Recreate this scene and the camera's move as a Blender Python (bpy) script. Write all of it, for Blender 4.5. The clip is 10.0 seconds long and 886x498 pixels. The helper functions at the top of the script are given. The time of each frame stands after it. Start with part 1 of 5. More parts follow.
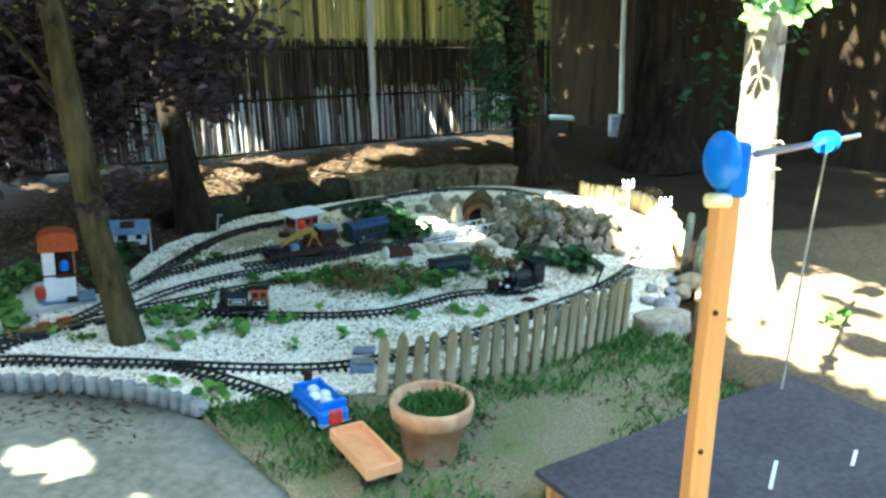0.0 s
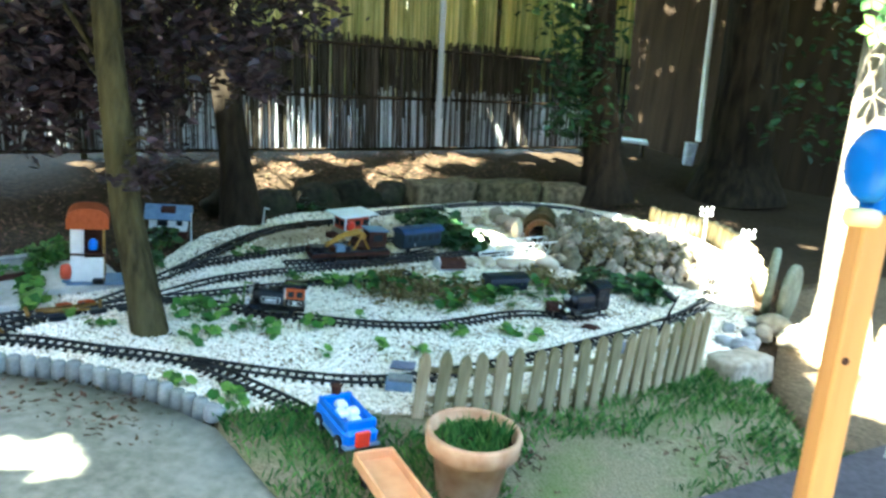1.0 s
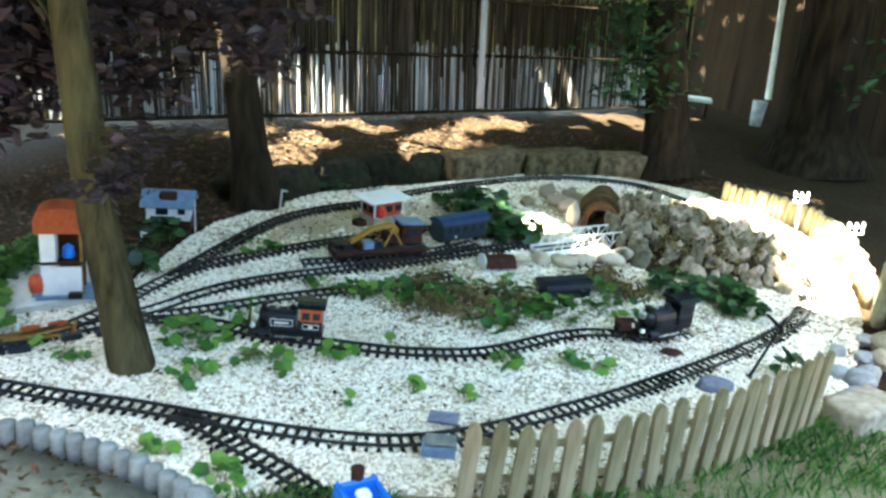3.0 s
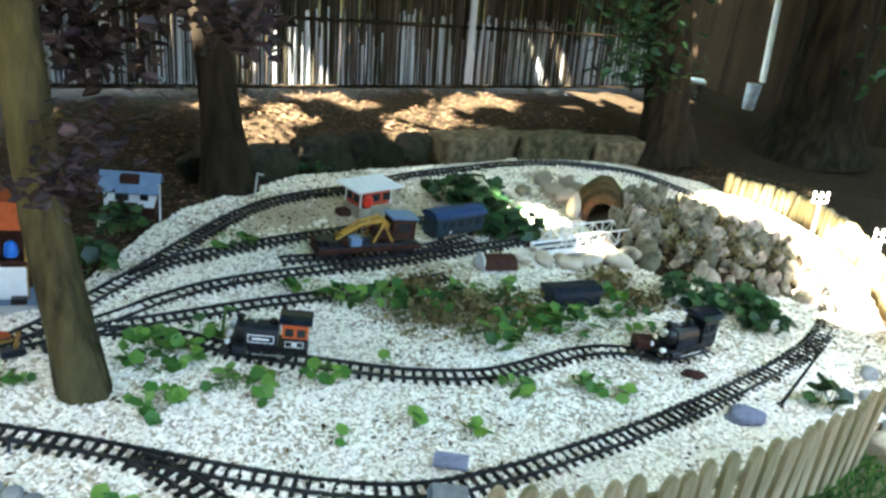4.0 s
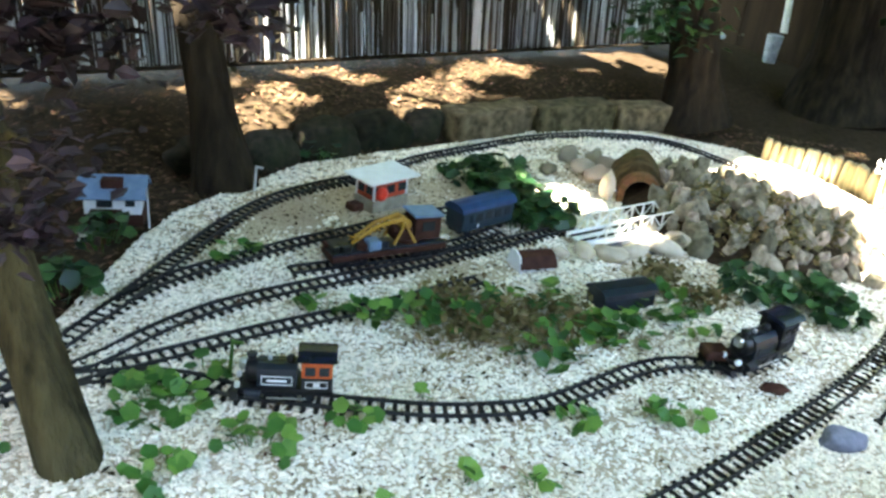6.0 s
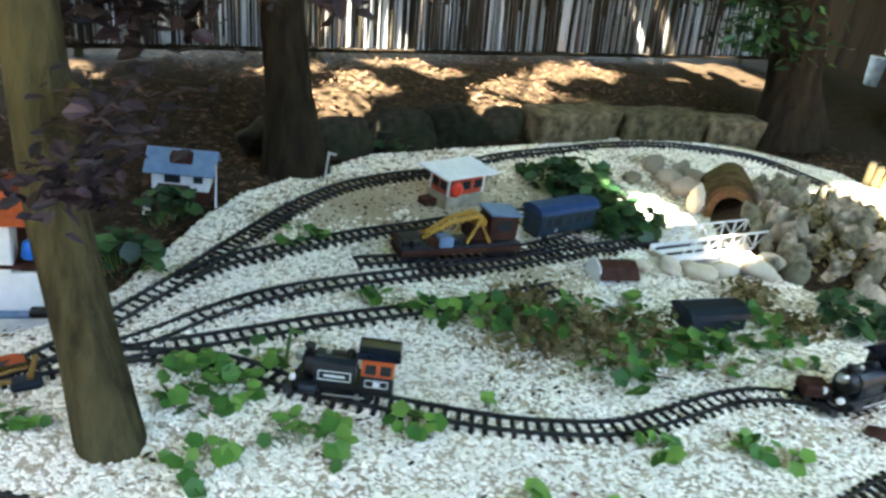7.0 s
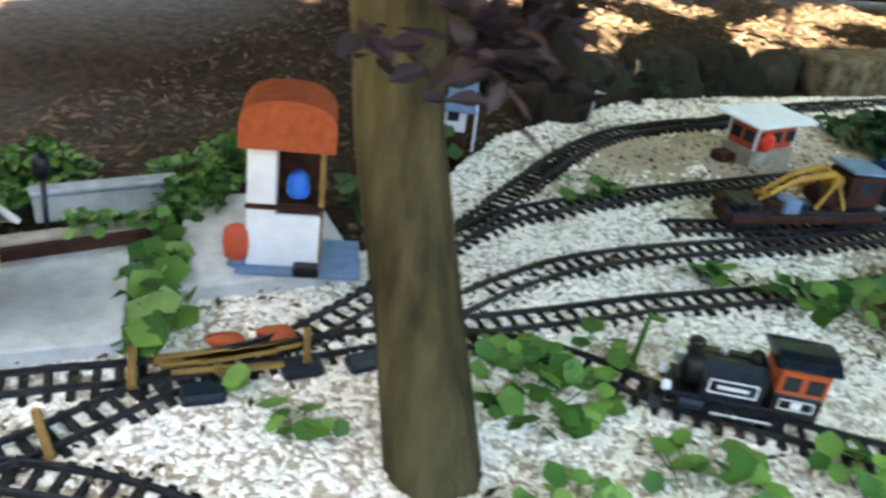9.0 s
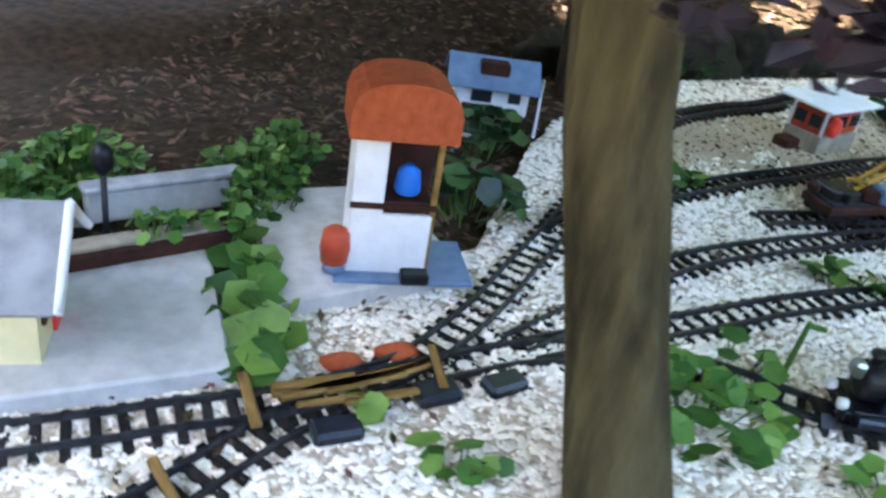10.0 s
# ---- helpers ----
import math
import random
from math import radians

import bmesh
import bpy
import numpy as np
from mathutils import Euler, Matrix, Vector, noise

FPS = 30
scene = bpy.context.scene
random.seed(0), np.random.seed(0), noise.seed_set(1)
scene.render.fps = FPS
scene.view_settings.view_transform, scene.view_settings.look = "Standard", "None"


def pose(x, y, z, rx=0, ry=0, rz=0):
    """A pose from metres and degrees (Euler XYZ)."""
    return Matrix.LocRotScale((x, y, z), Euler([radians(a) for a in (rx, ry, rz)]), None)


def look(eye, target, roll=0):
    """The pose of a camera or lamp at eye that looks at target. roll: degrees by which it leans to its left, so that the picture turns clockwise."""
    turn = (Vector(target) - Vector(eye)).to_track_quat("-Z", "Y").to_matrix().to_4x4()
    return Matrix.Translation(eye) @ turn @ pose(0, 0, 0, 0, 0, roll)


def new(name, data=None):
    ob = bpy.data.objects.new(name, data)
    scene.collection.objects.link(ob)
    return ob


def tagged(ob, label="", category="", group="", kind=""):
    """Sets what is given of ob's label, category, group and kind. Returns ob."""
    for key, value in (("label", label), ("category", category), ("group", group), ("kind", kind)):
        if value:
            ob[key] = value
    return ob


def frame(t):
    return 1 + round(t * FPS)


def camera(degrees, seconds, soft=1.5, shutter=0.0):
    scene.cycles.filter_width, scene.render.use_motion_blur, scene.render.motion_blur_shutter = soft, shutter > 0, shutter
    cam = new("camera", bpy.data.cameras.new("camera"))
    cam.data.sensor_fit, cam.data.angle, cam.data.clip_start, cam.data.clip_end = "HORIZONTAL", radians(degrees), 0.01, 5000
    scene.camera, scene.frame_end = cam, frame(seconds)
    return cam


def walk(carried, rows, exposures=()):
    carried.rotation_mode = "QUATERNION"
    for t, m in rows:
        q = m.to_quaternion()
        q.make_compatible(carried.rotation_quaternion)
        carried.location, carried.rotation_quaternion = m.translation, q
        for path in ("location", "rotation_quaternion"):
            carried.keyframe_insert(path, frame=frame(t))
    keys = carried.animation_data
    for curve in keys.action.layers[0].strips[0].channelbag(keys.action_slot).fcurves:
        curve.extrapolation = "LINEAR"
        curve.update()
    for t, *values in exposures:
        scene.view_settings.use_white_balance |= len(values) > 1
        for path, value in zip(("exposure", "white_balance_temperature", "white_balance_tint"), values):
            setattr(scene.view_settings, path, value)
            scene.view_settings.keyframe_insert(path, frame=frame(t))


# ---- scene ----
cam = camera(57.0, 10.0, soft=2.7, shutter=0.5)
PATH = [
    (0, (0.732, 0.519, 1.345), (0.339, 2.391, 0.762), 2.7),
    (0.5, (0.725, 0.608, 1.302), (0.324, 2.488, 0.751), 6.7),
    (1, (0.661, 0.818, 1.211), (0.132, 2.668, 0.665), 6.5),
    (1.5, (0.655, 0.963, 1.21), (0.077, 2.788, 0.63), 5.3),
    (2, (0.626, 1.181, 1.247), (-0.025, 2.962, 0.612), 4.9),
    (2.5, (0.535, 1.303, 1.247), (-0.098, 3.081, 0.587), 5.0),
    (4, (0.173, 1.729, 1.228), (-0.306, 3.52, 0.476), 8.9),
    (4.5, (0.091, 1.836, 1.242), (-0.361, 3.617, 0.452), 8.0),
    (5, (-0.055, 1.952, 1.211), (-0.454, 3.735, 0.397), 6.2),
    (6.5, (-0.058, 2.114, 1.187), (-0.572, 3.85, 0.336), 8.0),
    (7, (-0.124, 2.181, 1.106), (-0.712, 3.896, 0.262), 9.2),
    (7.5, (-0.29, 2.213, 1.033), (-0.812, 3.952, 0.194), 10.6),
    (8, (-0.425, 2.26, 0.94), (-0.955, 3.973, 0.053), 9.7),
    (8.5, (-0.569, 2.351, 0.799), (-1.298, 3.996, -0.075), 6.9),
    (9, (-0.716, 2.427, 0.766), (-1.54, 3.989, -0.171), 8.2),
    (9.5, (-0.858, 2.421, 0.72), (-1.685, 3.975, -0.228), 10.8),
    (10, (-1.023, 2.431, 0.686), (-1.725, 4.037, -0.278), 9.7),
]
walk(cam, [(t, look(eye, target, roll)) for t, eye, target, roll in PATH], [(0.0, 4.1, 6200, -7), (0.5, 4.05, 6150, -7), (1.0, 4.42, 6100, -7), (1.5, 4.58, 6300, -6), (2.0, 4.42, 6500, -4), (6.5, 4.5, 7000, 4), (8.0, 4.3, 7100, 5), (8.5, 4.32, 7600, 4), (9.0, 4.7, 7500, 10), (9.5, 4.8, 6900, 11), (10.0, 4.7, 6500, 14)])

# ---- world, sun, exposure ----
SUN = Vector((-0.25, -0.50, 0.83)).normalized()
world = bpy.data.worlds.new("sky")
scene.world = world
world.use_nodes = True
wn = world.node_tree
sky = wn.nodes.new("ShaderNodeTexSky")
sky.sky_type, sky.sun_disc = "NISHITA", False
sky.sun_elevation = math.asin(SUN.z)
sky.sun_rotation = math.atan2(SUN.x, SUN.y)
wn.nodes["Background"].inputs["Strength"].default_value = 0.15
wn.links.new(sky.outputs[0], wn.nodes["Background"].inputs["Color"])
sun = new("sun", bpy.data.lights.new("sun", "SUN"))
sun.data.energy, sun.data.angle, sun.data.color = 5.0, radians(0.6), (1.0, 0.93, 0.82)
sun.matrix_world = look(SUN * 30, (0, 0, 0))


# ---- materials ----
def mat(name, c1, c2, scale=30.0, rough=0.8, bump=0.3, metal=0.0, island=0.0, obrand=0.0, big=3.0, bigamt=0.35, stretch=(1, 1, 1), c3=None, dist=0.01, translucent=0.0):
    m = bpy.data.materials.new(name)
    m.use_nodes = True
    nt = m.node_tree
    n, l = nt.nodes, nt.links
    b = n["Principled BSDF"]
    b.inputs["Roughness"].default_value, b.inputs["Metallic"].default_value = rough, metal
    b.inputs["Specular IOR Level"].default_value = 0.12 if rough >= 0.6 else 0.35
    tc = n.new("ShaderNodeTexCoord")
    mp = n.new("ShaderNodeMapping")
    mp.inputs["Scale"].default_value = stretch
    l.new(tc.outputs["Object"], mp.inputs["Vector"])
    fine, coarse = n.new("ShaderNodeTexNoise"), n.new("ShaderNodeTexNoise")
    for tex, s, d in ((fine, scale, 6), (coarse, big, 3)):
        tex.inputs["Scale"].default_value, tex.inputs["Detail"].default_value = s, d
        l.new(mp.outputs[0], tex.inputs["Vector"])
    ramp = n.new("ShaderNodeValToRGB")
    ramp.color_ramp.elements[0].position, ramp.color_ramp.elements[1].position = 0.32, 0.68
    ramp.color_ramp.elements[0].color, ramp.color_ramp.elements[1].color = (*c1, 1), (*c2, 1)
    l.new(fine.outputs["Fac"], ramp.inputs["Fac"])
    out = ramp.outputs["Color"]
    mix = n.new("ShaderNodeMix")
    mix.data_type, mix.blend_type = "RGBA", "MIX"
    cr = n.new("ShaderNodeMapRange")
    cr.inputs["From Min"].default_value, cr.inputs["From Max"].default_value, cr.inputs["To Max"].default_value = 0.45, 0.7, bigamt
    l.new(coarse.outputs["Fac"], cr.inputs["Value"])
    l.new(cr.outputs[0], mix.inputs["Factor"])
    l.new(out, mix.inputs["A"])
    mix.inputs["B"].default_value = (*(c3 or tuple(0.55 * v for v in c1)), 1)
    out = mix.outputs["Result"]
    if island or obrand:
        if island:
            rnd = n.new("ShaderNodeNewGeometry").outputs["Random Per Island"]
        else:
            rnd = n.new("ShaderNodeObjectInfo").outputs["Random"]
        hs = n.new("ShaderNodeHueSaturation")
        mr = n.new("ShaderNodeMapRange")
        a = island or obrand
        mr.inputs["To Min"].default_value, mr.inputs["To Max"].default_value = 1 - a, 1 + a
        l.new(rnd, mr.inputs["Value"])
        l.new(mr.outputs[0], hs.inputs["Value"])
        mh = n.new("ShaderNodeMapRange")
        mh.inputs["To Min"].default_value, mh.inputs["To Max"].default_value = 0.5 + 0.06 * a, 0.5 - 0.06 * a
        l.new(rnd, mh.inputs["Value"])
        l.new(mh.outputs[0], hs.inputs["Hue"])
        l.new(out, hs.inputs["Color"])
        out = hs.outputs["Color"]
    l.new(out, b.inputs["Base Color"])
    if bump:
        bp = n.new("ShaderNodeBump")
        bp.inputs["Strength"].default_value, bp.inputs["Distance"].default_value = bump, dist
        l.new(fine.outputs["Fac"], bp.inputs["Height"])
        l.new(bp.outputs[0], b.inputs["Normal"])
    if translucent:
        tr = n.new("ShaderNodeBsdfTranslucent")
        l.new(out, tr.inputs["Color"])
        ms = n.new("ShaderNodeMixShader")
        ms.inputs["Fac"].default_value = translucent
        l.new(b.outputs[0], ms.inputs[1])
        l.new(tr.outputs[0], ms.inputs[2])
        l.new(ms.outputs[0], n["Material Output"].inputs["Surface"])
    return m


M = {
    "dirt": mat("dirt", (0.018, 0.0115, 0.0065), (0.05, 0.033, 0.019), 35, 0.95, 0.6, big=1.3, bigamt=0.5),
    "sand": mat("sand", (0.075, 0.052, 0.03), (0.17, 0.125, 0.078), 60, 0.95, 0.4, big=2.0),
    "lawn": mat("lawn_soil", (0.13, 0.115, 0.06), (0.33, 0.27, 0.18), 130, 0.95, 0.8, big=5, bigamt=0.7, c3=(0.12, 0.17, 0.05)),
    "grass": mat("grass_blades", (0.05, 0.155, 0.035), (0.115, 0.25, 0.065), 8, 0.6, 0, island=0.6, translucent=0.35),
    "gravel": mat("gravel", (0.30, 0.22, 0.14), (0.72, 0.61, 0.47), 120, 0.9, 0.7, big=2.5, bigamt=0.6, c3=(0.24, 0.17, 0.10)),
    "chip": mat("gravel_chips", (0.82, 0.74, 0.62), (0.93, 0.87, 0.77), 60, 0.85, 0.1, island=0.2, big=2.2, bigamt=0.3, c3=(0.60, 0.48, 0.35)),
    "rail": mat("rail", (0.025, 0.027, 0.032), (0.07, 0.072, 0.078), 60, 0.36, 0.1, 0.7),
    "sleeper": mat("sleeper", (0.009, 0.0085, 0.008), (0.028, 0.025, 0.021), 80, 0.75, 0.2, obrand=0.35),
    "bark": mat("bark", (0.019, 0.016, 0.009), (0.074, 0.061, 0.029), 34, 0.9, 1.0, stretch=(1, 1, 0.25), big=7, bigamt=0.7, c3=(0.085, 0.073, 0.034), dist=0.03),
    # deep shade under the trees is partly put into this bark colour
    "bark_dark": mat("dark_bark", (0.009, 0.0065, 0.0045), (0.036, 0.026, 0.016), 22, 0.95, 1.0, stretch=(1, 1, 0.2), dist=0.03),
    # fir bark lightened so its colour carries part of the sun glare
    "bark_pale": mat("sunlit_bark", (0.16, 0.125, 0.09), (0.42, 0.36, 0.28), 26, 0.9, 1.0, stretch=(1, 1, 0.5), dist=0.03, big=9, bigamt=0.7),
    "purple": mat("plum_leaves", (0.018, 0.011, 0.013), (0.065, 0.039, 0.046), 20, 0.5, 0, island=0.6, translucent=0.12),
    "leaf": mat("leaves", (0.05, 0.13, 0.025), (0.10, 0.22, 0.04), 20, 0.5, 0, island=0.55, translucent=0.25),
    # bright translucent leaves, so the unseen canopy passes green light to the gravel
    "crown": mat("shade_canopy_leaves", (0.13, 0.24, 0.05), (0.21, 0.34, 0.08), 20, 0.5, 0, island=0.3, translucent=0.55),
    "leaf_bright": mat("bright_leaves", (0.075, 0.19, 0.035), (0.13, 0.27, 0.05), 20, 0.5, 0, island=0.4, translucent=0.25),
    "leaf_dark": mat("dark_leaves", (0.012, 0.045, 0.014), (0.034, 0.095, 0.028), 20, 0.45, 0, island=0.5, translucent=0.15),
    "heather": mat("dry_herbs", (0.12, 0.10, 0.04), (0.27, 0.21, 0.10), 20, 0.8, 0, island=0.5, translucent=0.15),
    # lower reeds dark, upper ones bright: shade and sun put into the colours
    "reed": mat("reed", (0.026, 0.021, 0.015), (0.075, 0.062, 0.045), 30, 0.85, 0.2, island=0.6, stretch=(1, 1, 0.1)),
    "reed_sunlit": mat("sunlit_reed", (0.52, 0.50, 0.20), (0.78, 0.74, 0.38), 30, 0.7, 0.2, island=0.4, stretch=(1, 1, 0.1), translucent=0.5),
    # pale tone stands for light through the fence foot; the slat shares it
    "reed_pale": mat("pale_reed_backlight", (0.42, 0.44, 0.46), (0.62, 0.64, 0.68), 30, 0.8, 0.2, island=0.5, stretch=(1, 1, 0.1), translucent=0.25),
    "plaster": mat("pale_plaster", (0.62, 0.66, 0.72), (0.78, 0.80, 0.84), 12, 0.9, 0.2, big=2),
    "picket": mat("weathered_wood", (0.19, 0.155, 0.085), (0.40, 0.335, 0.205), 40, 0.85, 0.4, obrand=0.2, stretch=(1, 1, 0.12)),
    "orangewood": mat("glazed_wood", (0.50, 0.22, 0.07), (0.64, 0.31, 0.11), 30, 0.5, 0.2, stretch=(1, 1, 0.06), big=5, bigamt=0.3),
    # brown wood taken near black to carry the background's shade
    "darkwood": mat("shaded_wall_wood", (0.016, 0.010, 0.006), (0.036, 0.023, 0.013), 14, 0.9, 0.4, stretch=(1, 1, 0.1)),
    "terracotta": mat("terracotta", (0.46, 0.24, 0.13), (0.60, 0.36, 0.22), 25, 0.85, 0.15, big=6, bigamt=0.5, c3=(0.62, 0.46, 0.34)),
    "stone": mat("stone", (0.22, 0.19, 0.14), (0.40, 0.35, 0.27), 30, 0.9, 0.6, island=0.35, big=6),
    "stone_grey": mat("grey_stone", (0.20, 0.21, 0.22), (0.36, 0.37, 0.38), 25, 0.9, 0.5, obrand=0.3, big=5),
    "stone_mossy": mat("mossy_block", (0.05, 0.04, 0.022), (0.19, 0.15, 0.09), 22, 0.95, 0.7, obrand=0.3, big=4),
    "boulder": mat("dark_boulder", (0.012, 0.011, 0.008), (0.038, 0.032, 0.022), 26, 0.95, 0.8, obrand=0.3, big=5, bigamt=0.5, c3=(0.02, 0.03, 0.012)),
    "concrete": mat("concrete", (0.42, 0.41, 0.38), (0.56, 0.55, 0.52), 30, 0.9, 0.3, big=4, bigamt=0.4),
    "kerb": mat("kerb_concrete", (0.17, 0.18, 0.18), (0.30, 0.31, 0.30), 40, 0.9, 0.3, obrand=0.2),
    # the paler mottling puts patches of sun into the ground colour
    "terrace": mat("sandy_terrace", (0.15, 0.145, 0.11), (0.25, 0.24, 0.19), 30, 0.95, 0.3, big=2.0, bigamt=0.7, c3=(0.30, 0.29, 0.26)),
    "cover": mat("cover_felt", (0.06, 0.052, 0.056), (0.09, 0.078, 0.084), 50, 0.85, 0.15, big=5),
    "black": mat("black_plastic", (0.003, 0.0035, 0.005), (0.007, 0.0075, 0.01), 40, 0.4, 0.05),
    "darkgrey": mat("dark_grey_plastic", (0.005, 0.009, 0.016), (0.012, 0.02, 0.032), 40, 0.32, 0.05),
    # black gloss; its blue tint puts the sky's reflection into the colour
    "cabroof": mat("black_sky_sheen", (0.004, 0.006, 0.014), (0.008, 0.012, 0.026), 30, 0.22, 0.03),
    "white": mat("white_paint", (0.72, 0.72, 0.72), (0.82, 0.82, 0.82), 30, 0.5, 0.05),
    "greyblue": mat("grey_blue_paint", (0.11, 0.18, 0.29), (0.17, 0.25, 0.37), 30, 0.5, 0.05),
    "orange": mat("orange_paint", (0.42, 0.075, 0.02), (0.55, 0.11, 0.03), 30, 0.45, 0.05),
    "red": mat("red_paint", (0.66, 0.035, 0.015), (0.78, 0.055, 0.025), 30, 0.35, 0.03),
    "hutred": mat("hut_red_paint", (0.40, 0.05, 0.02), (0.52, 0.075, 0.03), 30, 0.5, 0.05),
    "rust": mat("red_brown", (0.03, 0.012, 0.009), (0.065, 0.026, 0.018), 30, 0.7, 0.1),
    "rooftile": mat("terracotta_roof", (0.30, 0.062, 0.022), (0.40, 0.092, 0.034), 60, 0.7, 0.15),
    "blue": mat("blue_plastic", (0.008, 0.12, 0.52), (0.012, 0.17, 0.65), 20, 0.35, 0.02),
    "coachblue": mat("coach_blue", (0.004, 0.017, 0.03), (0.008, 0.027, 0.042), 30, 0.5, 0.05),
    "roofblue": mat("roof_blue", (0.007, 0.03, 0.09), (0.014, 0.05, 0.14), 30, 0.5, 0.05),
    "yellow": mat("crane_yellow", (0.30, 0.14, 0.02), (0.46, 0.25, 0.035), 30, 0.5, 0.05),
    "cream": mat("cream_plastic", (0.68, 0.58, 0.30), (0.78, 0.68, 0.38), 30, 0.5, 0.05),
    "chrome": mat("brushed_metal", (0.5, 0.5, 0.5), (0.65, 0.65, 0.65), 60, 0.3, 0.05, 1.0),
    "salmon": mat("orange_wagon_plastic", (0.70, 0.33, 0.15), (0.80, 0.42, 0.21), 20, 0.5, 0.03),
    "slate": mat("violet_slate", (0.13, 0.14, 0.19), (0.22, 0.23, 0.30), 40, 0.8, 0.3, big=6),
    "discstone": mat("disc_stone", (0.19, 0.20, 0.14), (0.33, 0.34, 0.25), 30, 0.9, 0.4, big=6),
    "board": mat("ochre_board", (0.13, 0.075, 0.022), (0.33, 0.20, 0.065), 50, 0.85, 0.5, stretch=(0.2, 1, 1)),
    "brick": mat("tunnel_brick", (0.13, 0.06, 0.03), (0.22, 0.11, 0.05), 50, 0.85, 0.3, obrand=0.2),
    "rope": mat("rope", (0.35, 0.32, 0.26), (0.5, 0.46, 0.38), 90, 0.9, 0.3),
    "glass": mat("dark_glass", (0.02, 0.025, 0.03), (0.03, 0.035, 0.04), 10, 0.08, 0),
}


# ---- mesh helpers ----
def part(name, bm, material, parent=None, label="", m=None):
    me = bpy.data.meshes.new(name)
    bm.to_mesh(me)
    bm.free()
    me.materials.append(M[material] if isinstance(material, str) else material)
    ob = new(name, me)
    if parent:
        ob.parent = parent
    if m is not None:
        ob.matrix_basis = m
    if label:
        ob["label"] = label
    return ob


def raw(name, verts, faces, material, parent=None, smooth=False):
    me = bpy.data.meshes.new(name)
    me.from_pydata(verts, [], faces)
    me.materials.append(M[material])
    if smooth:
        me.polygons.foreach_set("use_smooth", [True] * len(me.polygons))
    ob = new(name, me)
    if parent:
        ob.parent = parent
    return ob


def thing(name, label, category, m=None, group="", kind=""):
    ob = new(name)
    ob.empty_display_size = 0.05
    if m is not None:
        ob.matrix_basis = m
    return tagged(ob, label, category, group, kind)


def bm_box(sx, sy, sz, at=(0, 0, 0), bevel=0.0, bm=None, rz=0.0, rx=0.0, ry=0.0):
    """A box of that size; at is the middle of its underside."""
    bm = bm or bmesh.new()
    got = bmesh.ops.create_cube(bm, size=1.0)["verts"]
    bmesh.ops.scale(bm, vec=(sx, sy, sz), verts=got)
    if bevel:
        edges = list({e for v in got for e in v.link_edges})
        got = list({v for f in bmesh.ops.bevel(bm, geom=edges, offset=bevel, segments=1, affect="EDGES")["faces"] for v in f.verts} | {v for v in got if v.is_valid})
    bmesh.ops.transform(bm, matrix=pose(at[0], at[1], at[2], rx, ry, rz) @ Matrix.Translation((0, 0, sz / 2)), verts=got)
    return bm


def bm_cyl(r1, r2, h, at=(0, 0, 0), seg=16, bm=None, rx=0.0, ry=0.0, rz=0.0):
    bm = bm or bmesh.new()
    got = bmesh.ops.create_cone(bm, cap_ends=True, segments=seg, radius1=r1, radius2=r2, depth=h)["verts"]
    bmesh.ops.transform(bm, matrix=pose(*at, rx, ry, rz) @ Matrix.Translation((0, 0, h / 2)), verts=got)
    return bm


def bm_lathe(profile, seg=28, bm=None):
    bm = bm or bmesh.new()
    rings = []
    for r, z in profile:
        rings.append([bm.verts.new((r * math.cos(2 * math.pi * k / seg), r * math.sin(2 * math.pi * k / seg), z)) for k in range(seg)])
    for a, b in zip(rings, rings[1:]):
        for k in range(seg):
            bm.faces.new((a[k], a[(k + 1) % seg], b[(k + 1) % seg], b[k]))
    bm.faces.new(list(reversed(rings[0])))
    bm.faces.new(rings[-1])
    for f in bm.faces:
        f.smooth = len(f.verts) == 4
    return bm


def bm_extrude(outline, y0, y1, bm=None):
    """An outline in x and z, carried from y0 to y1."""
    bm = bm or bmesh.new()
    a = [bm.verts.new((x, y0, z)) for x, z in outline]
    b = [bm.verts.new((x, y1, z)) for x, z in outline]
    n = len(outline)
    bm.faces.new(a)
    bm.faces.new(list(reversed(b)))
    for k in range(n):
        bm.faces.new((a[k], b[k], b[(k + 1) % n], a[(k + 1) % n]))
    bmesh.ops.recalc_face_normals(bm, faces=bm.faces)
    return bm


def bm_tube(pts, radii, seg=10, bm=None, wobble=0.0):
    bm = bm or bmesh.new()
    pts = [Vector(p) for p in pts]
    rings = []
    for i, p in enumerate(pts):
        d = (pts[min(i + 1, len(pts) - 1)] - pts[max(i - 1, 0)]).normalized()
        side = d.cross(Vector((0.31, 0.95, 0.02))).normalized()
        up = side.cross(d)
        ring = []
        for k in range(seg):
            a = 2 * math.pi * k / seg
            w = 1 + wobble * noise.noise((p * 4 + Vector((math.cos(a), math.sin(a), 0)) * 1.3))
            ring.append(bm.verts.new(p + (side * math.cos(a) + up * math.sin(a)) * radii[i] * w))
        rings.append(ring)
    for a, b in zip(rings, rings[1:]):
        for k in range(seg):
            f = bm.faces.new((a[k], a[(k + 1) % seg], b[(k + 1) % seg], b[k]))
            f.smooth = True
    bm.faces.new(rings[0])
    bm.faces.new(list(reversed(rings[-1])))
    return bm


